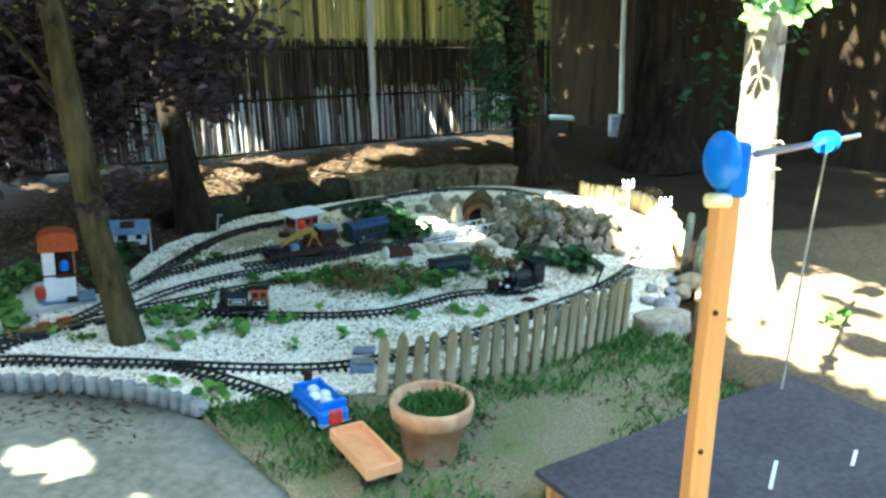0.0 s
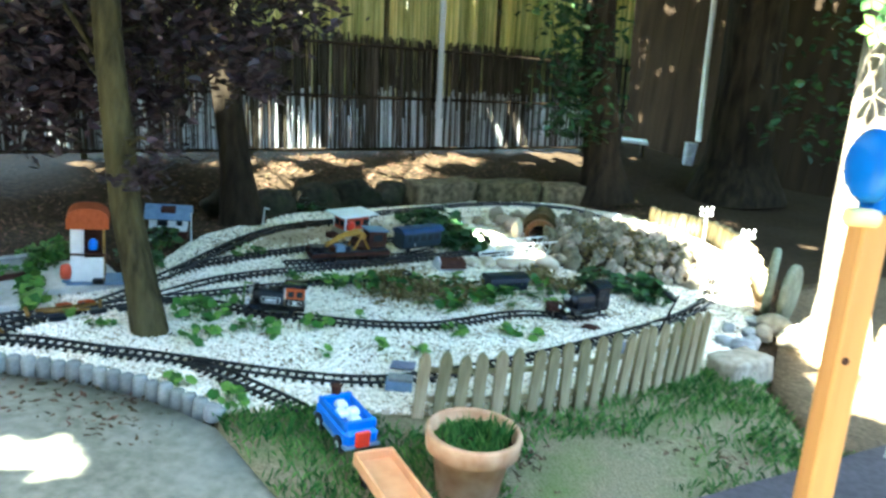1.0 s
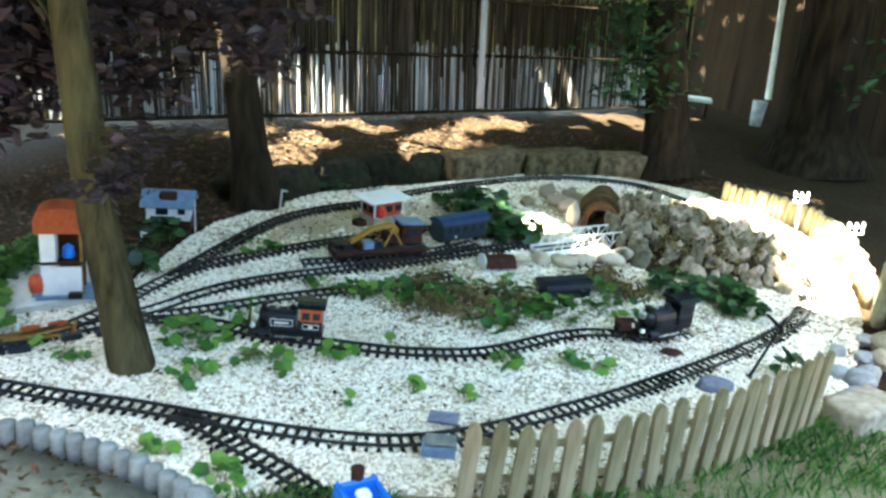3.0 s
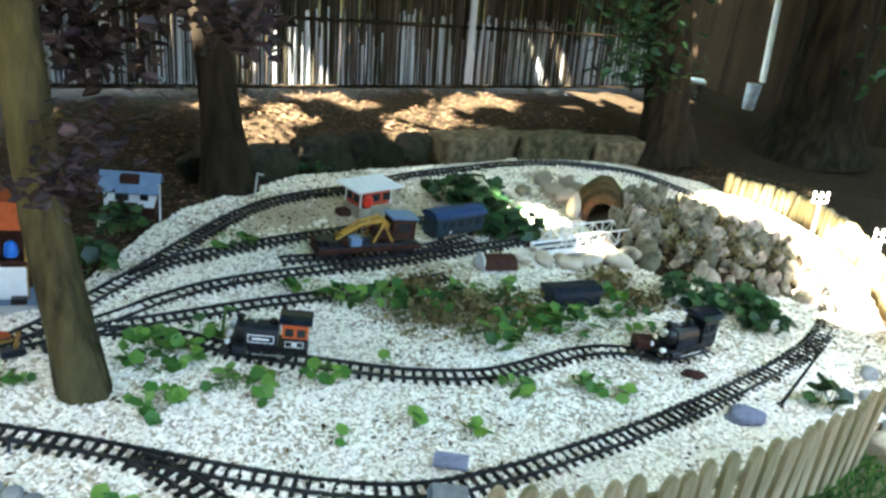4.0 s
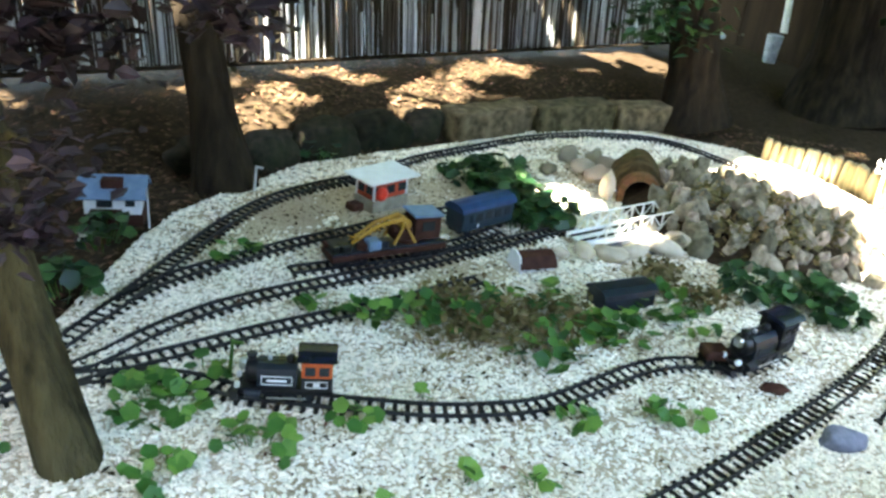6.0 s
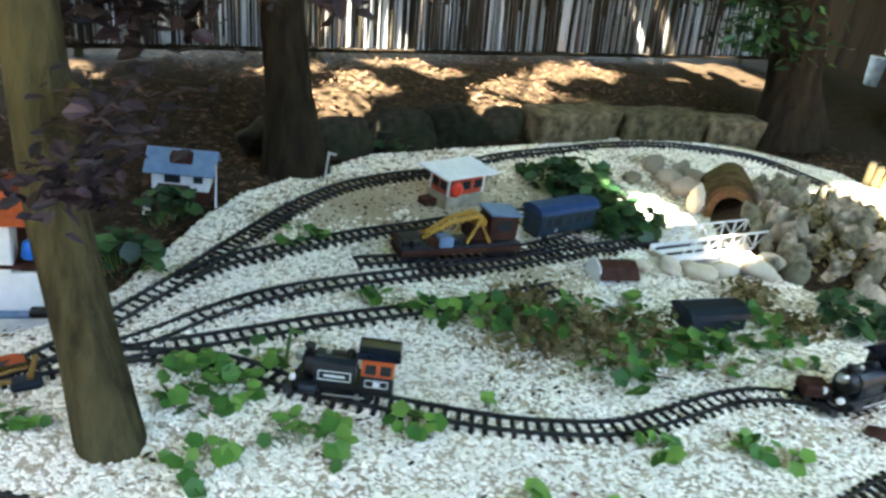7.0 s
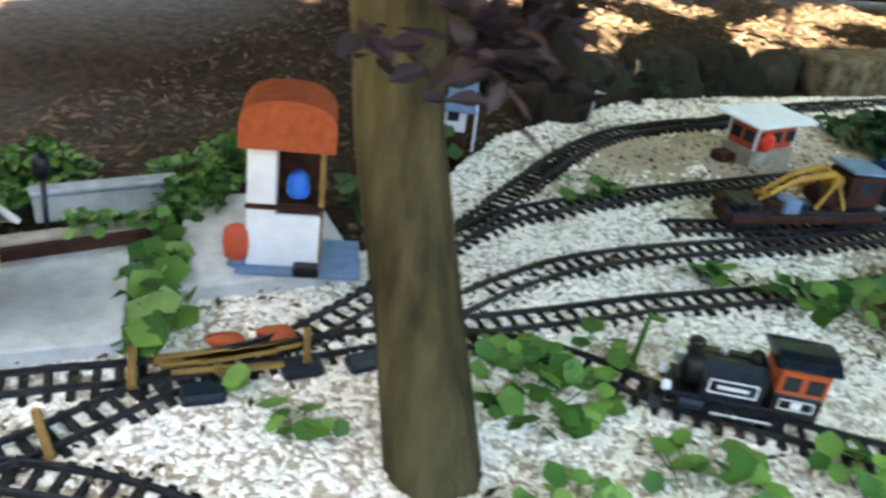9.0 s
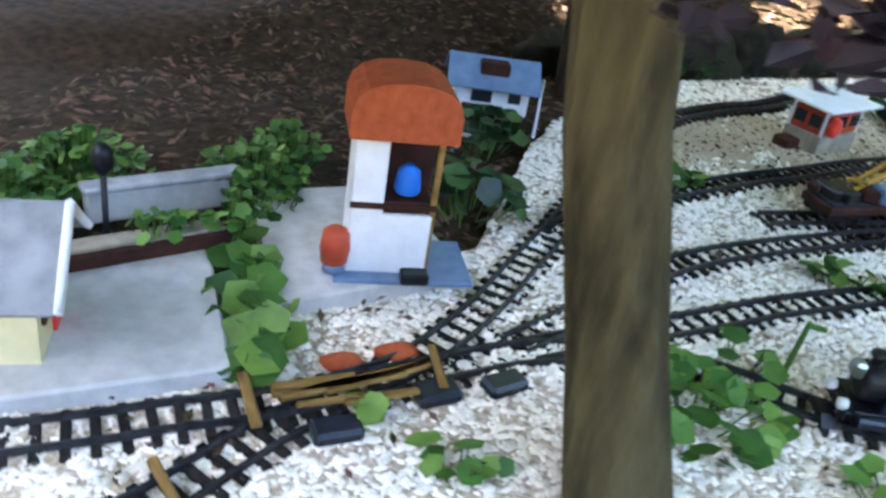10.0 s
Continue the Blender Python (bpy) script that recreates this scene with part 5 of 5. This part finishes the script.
def build_village():
    t = thing("model_chalet", "white model chalet with blue roof at the tree's foot", "model building", pose(-1.76, 4.235, 0.0, 0, 0, 30))
    part("base", bm_box(0.19, 0.12, 0.04, (0, 0, -0.004), 0.003), "rust", t)
    w = part("body", bm_box(0.18, 0.11, 0.075, (0, 0, 0.036), 0.002), "white", t)
    part("window", bm_box(0.05, 0.003, 0.035, (-0.025, -0.0565, 0.062)), "glass", w)
    part("window", bm_box(0.03, 0.003, 0.03, (0.055, -0.0565, 0.066)), "glass", w)
    part("balcony", bm_box(0.1, 0.03, 0.02, (-0.02, -0.068, 0.036), 0.002), "rust", t)
    gable(t, 0.18, 0.13, 0.108, 0.045, 0.022, "greyblue", label="blue-grey roof slope")
    part("dormer", bm_box(0.07, 0.06, 0.04, (0, -0.02, 0.115), 0.004), "rust", t)
    part("flag_pole", bm_tube([(0.115, -0.075, -0.005), (0.112, -0.075, 0.14)], [0.004, 0.003], 6), "white", t)

    s = thing("concrete_slab", "grey concrete slab under the model station tower", "slab", pose(0, 0, 0))
    bm = bmesh.new()
    vs = [bm.verts.new((x, y, 0.032)) for x, y in ((-1.86, 3.47), (-1.605, 3.215), (-1.435, 3.49), (-1.70, 3.67))]
    bm.faces.new(vs)
    got = bmesh.ops.extrude_face_region(bm, geom=bm.faces[:])["geom"]
    for v in got:
        if isinstance(v, bmesh.types.BMVert):
            v.co.z = -0.02
    bmesh.ops.recalc_face_normals(bm, faces=bm.faces)
    bmesh.ops.bevel(bm, geom=bm.edges[:], offset=0.004, segments=1, affect="EDGES")
    part("slab", bm, "concrete", s)
    s2 = thing("concrete_slab", "pale concrete slab of the model village square", "slab")
    bm = bmesh.new()
    vs = [bm.verts.new((x, y, 0.03)) for x, y in ((-1.80, 2.76), (-1.558, 3.07), (-1.775, 3.27), (-2.10, 2.92))]
    bm.faces.new(vs)
    got = bmesh.ops.extrude_face_region(bm, geom=bm.faces[:])["geom"]
    for v in got:
        if isinstance(v, bmesh.types.BMVert):
            v.co.z = -0.02
    bmesh.ops.recalc_face_normals(bm, faces=bm.faces)
    bmesh.ops.bevel(bm, geom=bm.edges[:], offset=0.004, segments=1, affect="EDGES")
    part("slab", bm, "concrete", s2)

    w = thing("model_station_tower", "white model tower house with curved terracotta roof on a slab", "model building", pose(-1.552, 3.415, 0.031, 0, 0, 38) @ Matrix.Diagonal((0.86, 0.9, 1.0, 1)))
    part("platform", bm_box(0.25, 0.15, 0.008, (0.03, 0, 0), 0.002), "greyblue", w, "blue-grey base plate")
    body = part("wall", bm_box(0.055, 0.095, 0.235, (-0.047, 0, 0.007), 0.002), "white", w)
    part("side_wall", bm_box(0.095, 0.012, 0.10, (0.02, -0.042, 0.007), 0.002), "white", w)
    part("back_wall", bm_box(0.10, 0.012, 0.235, (0.025, 0.042, 0.007), 0.002), "rust", w)
    part("opening", bm_box(0.085, 0.07, 0.012, (0.025, 0, 0.112), 0.002), "rust", w, "brown upper floor")
    part("corner_post", bm_box(0.01, 0.01, 0.235, (0.068, -0.04, 0.007), 0.001), "board", w)
    part("beam", bm_box(0.15, 0.006, 0.008, (-0.002, -0.05, 0.118)), "rust", w)
    part("bell", bm_lathe([(0.02, 0), (0.024, 0.006), (0.02, 0.035), (0.008, 0.045)], 16), "blue", w, "blue bell-shaped ornament", m=pose(0.022, -0.02, 0.135))
    part("dark_bench", bm_box(0.05, 0.03, 0.02, (0.045, -0.075, 0.007), 0.004), "black", w)
    out = [(-0.09, 0.23), (-0.09, 0.272), (-0.082, 0.290), (-0.066, 0.303), (-0.04, 0.311), (0, 0.314), (0.04, 0.311), (0.066, 0.303), (0.082, 0.290), (0.09, 0.272), (0.09, 0.23)]
    part("roof", bm_extrude(out, -0.068, 0.06), "rooftile", w, "curved terracotta roof")
    b = thing("orange_barrel", "small orange barrel beside the model tower", "barrel", pose(-1.592, 3.335, 0.0385))
    part("barrel_body", bm_lathe([(0.014, 0.012), (0.02, 0.016), (0.023, 0.04), (0.02, 0.066), (0.012, 0.072)], 18), "hutred", b)
    part("foot", bm_lathe([(0.017, 0), (0.013, 0.014), (0.005, 0.015)], 12), "greyblue", b)

    g = thing("model_cottage", "cream model cottage with grey roof and red door", "model building", pose(-1.85, 2.95, 0.029, 0, 0, 40) @ Matrix.Scale(1.25, 4))
    part("wall", bm_extrude([(-0.07, 0), (0.07, 0), (0.07, 0.075), (0, 0.13), (-0.07, 0.075)], -0.065, 0.065), "cream", g, m=pose(0, 0, 0, 0, 0, 90))
    gable(g, 0.13, 0.14, 0.075, 0.057, 0.02, "stone_grey", label="grey roof slope")
    for s in (-1, 1):
        part("verge", bm_tube([(0.087, -0.085 * s, 0.068), (0.087, 0, 0.138)], [0.005, 0.005], 5), "white", g)
    part("door", bm_box(0.004, 0.03, 0.055, (0.067, 0.0, 0.0), 0), "red", g)
    part("window", bm_box(0.004, 0.026, 0.026, (0.067, -0.042, 0.035), 0), "rust", g)
    part("roof_window", bm_box(0.02, 0.02, 0.006, (0.01, -0.05, 0.104), 0, rx=39), "white", g)

    tr = thing("planter_trough", "long brown planter trough on the slab's edge", "planter", pose(-1.845, 3.185, 0.02, 0, 0, 63))
    part("trough", bm_box(0.29, 0.05, 0.035, (0, 0, 0), 0.004), "rust", tr)
    part("soil", bm_box(0.27, 0.036, 0.006, (0, 0, 0.033), 0.001), "stone", tr)
    lw = thing("model_wall", "low grey stone wall of the model village", "wall", pose(-1.955, 3.36, -0.005, 0, 0, 62))
    part("wall_course", bm_box(0.26, 0.03, 0.055, (0, 0, 0), 0.004), "concrete", lw)
    part("coping", bm_box(0.27, 0.042, 0.01, (0, 0, 0.055), 0.003), "stone_grey", lw)
    lp = thing("model_street_lamp", "black model street lamp in front of the hedge", "lamp", pose(-1.94, 3.22, -0.01))
    part("pole", bm_lathe([(0.014, 0), (0.009, 0.02), (0.005, 0.03), (0.005, 0.125)], 12), "black", lp)
    part("lantern", bm_lathe([(0.008, 0.125), (0.016, 0.14), (0.016, 0.165), (0.006, 0.175)], 10), "black", lp)


build_village()


def build_bridge():
    t = thing("model_bridge", "white model truss bridge carrying the track", "model bridge", pose(-0.10, 5.06, 0.004, 0, 0, 51))
    part("deck", bm_box(0.52, 0.085, 0.008, (0, 0, 0.012), 0.002), "white", t)
    for s in (-1, 1):
        y = 0.052 * s
        part("girder", bm_box(0.52, 0.007, 0.024, (0, y, 0.004), 0.002), "white", t)
        part("top_chord", bm_box(0.36, 0.006, 0.006, (0.02, y, 0.083), 0.001), "white", t)
        for k in range(7):
            x = -0.16 + 0.06 * k
            part("post", bm_box(0.005, 0.005, 0.058, (x, y, 0.026)), "white", t)
        for k in range(6):
            x0, x1 = -0.16 + 0.06 * k, -0.10 + 0.06 * k
            zz = (0.028, 0.086) if k % 2 else (0.086, 0.028)
            part("diagonal", bm_tube([(x0, y, zz[0]), (x1, y, zz[1])], [0.0026, 0.0026], 5), "white", t)
        for sx in (-1, 1):
            part("end_strut", bm_tube([(0.02 + sx * 0.18, y, 0.086), (0.02 + sx * 0.235, y, 0.028)], [0.003, 0.003], 5), "white", t)
    for s in (-1, 1):
        part("rail", bm_box(0.52, 0.004, 0.008, (0, 0.0235 * s, 0.02)), "rail", t)
    # flat dark sheet in place of the shaded hollow below the deck
    w = tagged(part("pond", bm_box(0.34, 0.16, 0.004, (0, 0, 0), 0.0), "darkgrey", m=pose(-0.03, 4.985, 0.006, 0, 0, 51)), "dark sheet standing for the shaded gap under the model bridge", "pond")
    for k, (x, y, r0) in enumerate(((0.03, 4.965, 0.075), (-0.05, 4.87, 0.05), (0.10, 5.06, 0.06), (-0.22, 4.78, 0.045), (-0.13, 4.80, 0.05), (-0.30, 4.72, 0.03))):
        boulder((x, y, 0.018), r0, 60 + k, "pale_rock", "pale sunlit rock beside the model bridge", (1.2, 0.8, 0.7), 40 * k, "rock")


M["pale_rock"] = mat("pale_rock", (0.46, 0.38, 0.28), (0.64, 0.56, 0.45), 18, 0.9, 0.5, big=5)
build_bridge()


M["vault_earth"] = mat("vault_earth", (0.05, 0.034, 0.016), (0.12, 0.08, 0.035), 28, 0.95, 0.8, big=9, bigamt=0.7, c3=(0.05, 0.055, 0.022))


def build_portal():
    t = thing("model_tunnel_portal", "brown brick tunnel mouth flanked by two pale stone posts", "model tunnel", pose(-0.085, 5.46, -0.004, 0, 0, 8))
    r1, r2 = 0.062, 0.09
    n = 13
    for k in range(n):
        a0, a1 = math.pi * k / n, math.pi * (k + 0.94) / n
        pts = [(r * math.cos(a), 0.045 + r * math.sin(a)) for r, a in ((r1, a0), (r2, a0), (r2, a1), (r1, a1))]
        part("brick", bm_extrude(pts, -0.035, 0.02), "brick", t)
    for s in (-1, 1):
        for k in range(3):
            part("brick", bm_box(0.028, 0.052, 0.0145, (s * 0.076, -0.008, 0.0155 * k), 0.001), "brick", t)
    bm = bmesh.new()
    seg, rings = 14, []
    for y in (0.021, 0.26):
        rings.append([bm.verts.new(((0.105 + 0.012 * math.sin(5 * a)) * math.cos(a), y, 0.03 + 0.135 * math.sin(a))) for a in [math.pi * q / seg for q in range(seg + 1)]])
        rings.append([bm.verts.new((r1 * math.cos(a), y, 0.045 + r1 * math.sin(a))) for a in [math.pi * q / seg for q in range(seg + 1)]])
    for q in range(seg):
        bm.faces.new((rings[0][q], rings[2][q], rings[2][q + 1], rings[0][q + 1]))
        bm.faces.new((rings[1][q], rings[1][q + 1], rings[3][q + 1], rings[3][q]))
        bm.faces.new((rings[0][q], rings[0][q + 1], rings[1][q + 1], rings[1][q]))
        bm.faces.new((rings[2][q], rings[3][q], rings[3][q + 1], rings[2][q + 1]))
    part("vault", bm, "vault_earth", t, "earth-brown vault")
    # black sheet at the vault's end stands for the darkness inside
    part("back_wall", bm_box(0.15, 0.012, 0.115, (0, 0.262, 0), 0), "black", t)
    part("stone_post", bm_rock(0.06, 71, (0.5, 0.4, 1.25), 2), "pale_rock", t, "pale upright stone", m=pose(-0.135, -0.03, 0.06))
    part("stone_post", bm_box(0.026, 0.026, 0.13, (0, 0, 0), 0.005), "pale_rock", t, "pale upright stone", m=pose(0.118, -0.05, 0))
    for k, (x, y, r0) in enumerate(((-0.28, 5.62, 0.06), (-0.36, 5.72, 0.06), (-0.25, 5.78, 0.07), (-0.12, 5.85, 0.07), (0.05, 5.8, 0.06), (-0.45, 5.85, 0.06), (-0.33, 5.9, 0.05), (0.1, 5.62, 0.06), (-0.5, 5.6, 0.04))):
        boulder((x, y, 0.02), r0, 80 + k, "rockery_stone", "weathered stone beside the model tunnel", (1, 0.8, 0.8), 50 * k, "rock")


build_portal()


def build_small():
    t = thing("model_shed", "low model shed with red-brown roof and white gable", "model building", pose(-0.375, 4.60, 0.0, 0, 0, 38))
    part("wall", bm_box(0.13, 0.09, 0.022, (0, 0, -0.004), 0.001), "white", t)
    out = [(-0.058, 0.016), (0.058, 0.016), (0.03, 0.05), (0, 0.06), (-0.03, 0.05)]
    part("roof", bm_extrude(out, -0.07, 0.07), "rust", t, "red-brown roof", m=pose(0, 0, 0, 0, 0, 90))
    part("gable", bm_extrude([(-0.06, 0.0), (0.06, 0.0), (0.034, 0.054), (0, 0.066), (-0.034, 0.054)], -0.006, 0.0), "white", t, "white gable end", m=pose(-0.071, 0, 0, 0, 0, 90))
    d = thing("model_boxcar_body", "dark grey model boxcar body lying among the plants", "model wagon", pose(-0.06, 4.475, 0.0, 0, 0, 42))
    part("body", bm_box(0.20, 0.10, 0.05, (0, 0, -0.004), 0.004), "darkgrey", d)
    out = [(-0.055, 0.046), (0.055, 0.046), (0.05, 0.06), (0.025, 0.072), (-0.025, 0.072), (-0.05, 0.06)]
    part("roof", bm_extrude(out, -0.105, 0.105), "darkgrey", d, m=pose(0, 0, 0, 0, 0, 90))
    for k, (x, y, rz) in enumerate(((-1.402, 3.075, 50), (-1.338, 3.212, 55), (-1.275, 3.288, 60))):
        s = tagged(part("switch_motor", bm_box(0.062, 0.038, 0.02, (0, 0, 0.0), 0.005), "darkgrey", m=pose(x, y, 0.0, 0, 0, rz)), "dark grey point motor box beside the track", "switch motor", "point motors")
    for k, (x, y, rz, ln, w) in enumerate(((-1.468, 3.120, 52, 0.11, 0.013), (-1.449, 3.128, 53, 0.15, 0.013), (-1.434, 3.140, 55, 0.17, 0.013), (-1.424, 3.165, 58, 0.16, 0.013), (-1.409, 3.178, 61, 0.15, 0.013), (-1.398, 3.20, 60, 0.11, 0.012), (-1.385, 3.15, 52, 0.10, 0.012), (-1.43, 3.105, 50, 0.09, 0.009), (-1.51, 3.045, 140, 0.10, 0.014), (-1.482, 2.885, 155, 0.10, 0.012), (-1.36, 3.25, 130, 0.09, 0.012))):
        tagged(part("wooden_board", bm_box(ln, w, 0.008, (0, 0, 0.0), 0.002), "board", m=pose(x, y, 0.017, 0, 0, rz)), "ochre weathered wooden board laid on the track", "board", "crossing boards")
    for k, (x, y) in enumerate(((-1.47, 3.19), (-1.425, 3.25))):
        boulder((x, y, 0.008), 0.022, 90 + k, "rooftile", "rusty red stone beside the track", (1.4, 0.7, 0.6), 40, "stone")
    sg = thing("model_semaphore", "black leaning model semaphore beside the outer loop", "signal", pose(0.66, 4.13, -0.005, 0, 16, 10), "lineside posts")
    part("mast", bm_cyl(0.006, 0.004, 0.24, (0, 0, 0), 8), "black", sg)
    part("arm", bm_box(0.07, 0.006, 0.012, (-0.03, 0, 0.215), 0.002, ry=20), "black", sg)
    part("foot", bm_cyl(0.016, 0.012, 0.012, (0, 0, 0), 10), "black", sg)
    boulder((0.55, 3.985, 0.008), 0.055, 95, "slate", "flat grey-violet stone beside the outer loop", (1.2, 0.8, 0.4), 30, "stone")
    boulder((0.40, 4.16, 0.006), 0.035, 96, "rust", "flat rusty stone by the black locomotive", (1.3, 0.7, 0.35), 20, "stone")
    tagged(part("slate_plate", bm_box(0.085, 0.055, 0.009, (0, 0, 0), 0.002), "slate", m=pose(-0.155, 3.335, 0.018, 2, -3, 12)), "thin slate-grey plate lying at the track", "slate")
    for k, (x, y, r0, rz, tip) in enumerate(((1.15, 4.93, 0.165, 84, 6), (1.235, 4.86, 0.14, 70, 12))):
        ds = thing("stone_disc", "round pale ribbed stone disc standing on edge in the sun", "stone disc", pose(x, y, r0 * 0.93, 90, tip, rz), "stone discs")
        part("disc", bm_lathe([(r0 * 0.96, -0.016), (r0, -0.010), (r0, 0.010), (r0 * 0.96, 0.016), (r0 * 0.5, 0.017)], 36), "discstone", ds)
        for q in range(-3, 4):
            half = math.sqrt(max(r0 * r0 * 0.86 - (q * r0 * 0.26) ** 2, 0.0001))
            for side in (-1, 1):
                part("rib", bm_box(0.012, 2 * half, 0.005, (q * r0 * 0.26, 0, side * 0.0175 - 0.0025), 0.001), "discstone", ds)
    for k, (x, y, r0) in enumerate(((1.17, 4.66, 0.07), (1.27, 4.52, 0.085), (1.33, 4.72, 0.06), (1.12, 4.5, 0.045))):
        boulder((x, y, 0.02), r0, 130 + k, "stone", "pale sandy boulder at the edge of the gravel", (1.1, 0.85, 0.75), 35 * k, "boulder")
    b = thing("buffer_block", "slate-grey block beside the front track", "block", pose(-0.12, 3.20, 0.0, 0, 0, 20))
    part("slab_piece", bm_box(0.09, 0.06, 0.03, (0, 0, 0), 0.003), "greyblue", b)
    part("slab_piece", bm_box(0.085, 0.05, 0.012, (0.004, 0.005, 0.03), 0.003), "kerb", b)
    for x, y, h in ((0.84, 5.5, 0.37), (1.05, 5.2, 0.345)):
        p = thing("model_telegraph_pole", "white model telegraph pole with crossarms", "telegraph pole", pose(x, y, 0.0, 0, -5, 20), "telegraph poles")
        part("pole", bm_cyl(0.006, 0.005, h, (0, 0, -0.01), 8), "white", p)
        for z in (h - 0.03, h - 0.06):
            arm = part("crossarm", bm_box(0.07, 0.006, 0.006, (0, 0, z)), "white", p)
            for q in (-0.03, 0.03):
                part("insulator", bm_cyl(0.007, 0.005, 0.018, (q, 0, z + 0.005), 8), "white", arm)
    for x, y, h, mm, lab in ((-0.945, 3.585, 0.11, "leaf", "thin green model signal post beside the track"), (-1.49, 4.70, 0.11, "concrete", "grey marker post at the tree's foot"), (-1.72, 4.0, 0.05, "white", "short white peg in the earth"), (-1.05, 2.90, 0.05, "darkgrey", "small dark lineside post")):
        p = thing("lineside_post", lab, "signal", pose(x, y, -0.005, 0, 4, 20), "lineside posts")
        part("post", bm_cyl(0.005, 0.004, h, (0, 0, 0), 8), mm, p)
        part("arm", bm_box(0.03, 0.006, 0.008, (0.012, 0, h - 0.01), 0.001), mm, p)
        part("foot", bm_cyl(0.012, 0.009, 0.008, (0, 0, 0), 10), "black", p)


build_small()
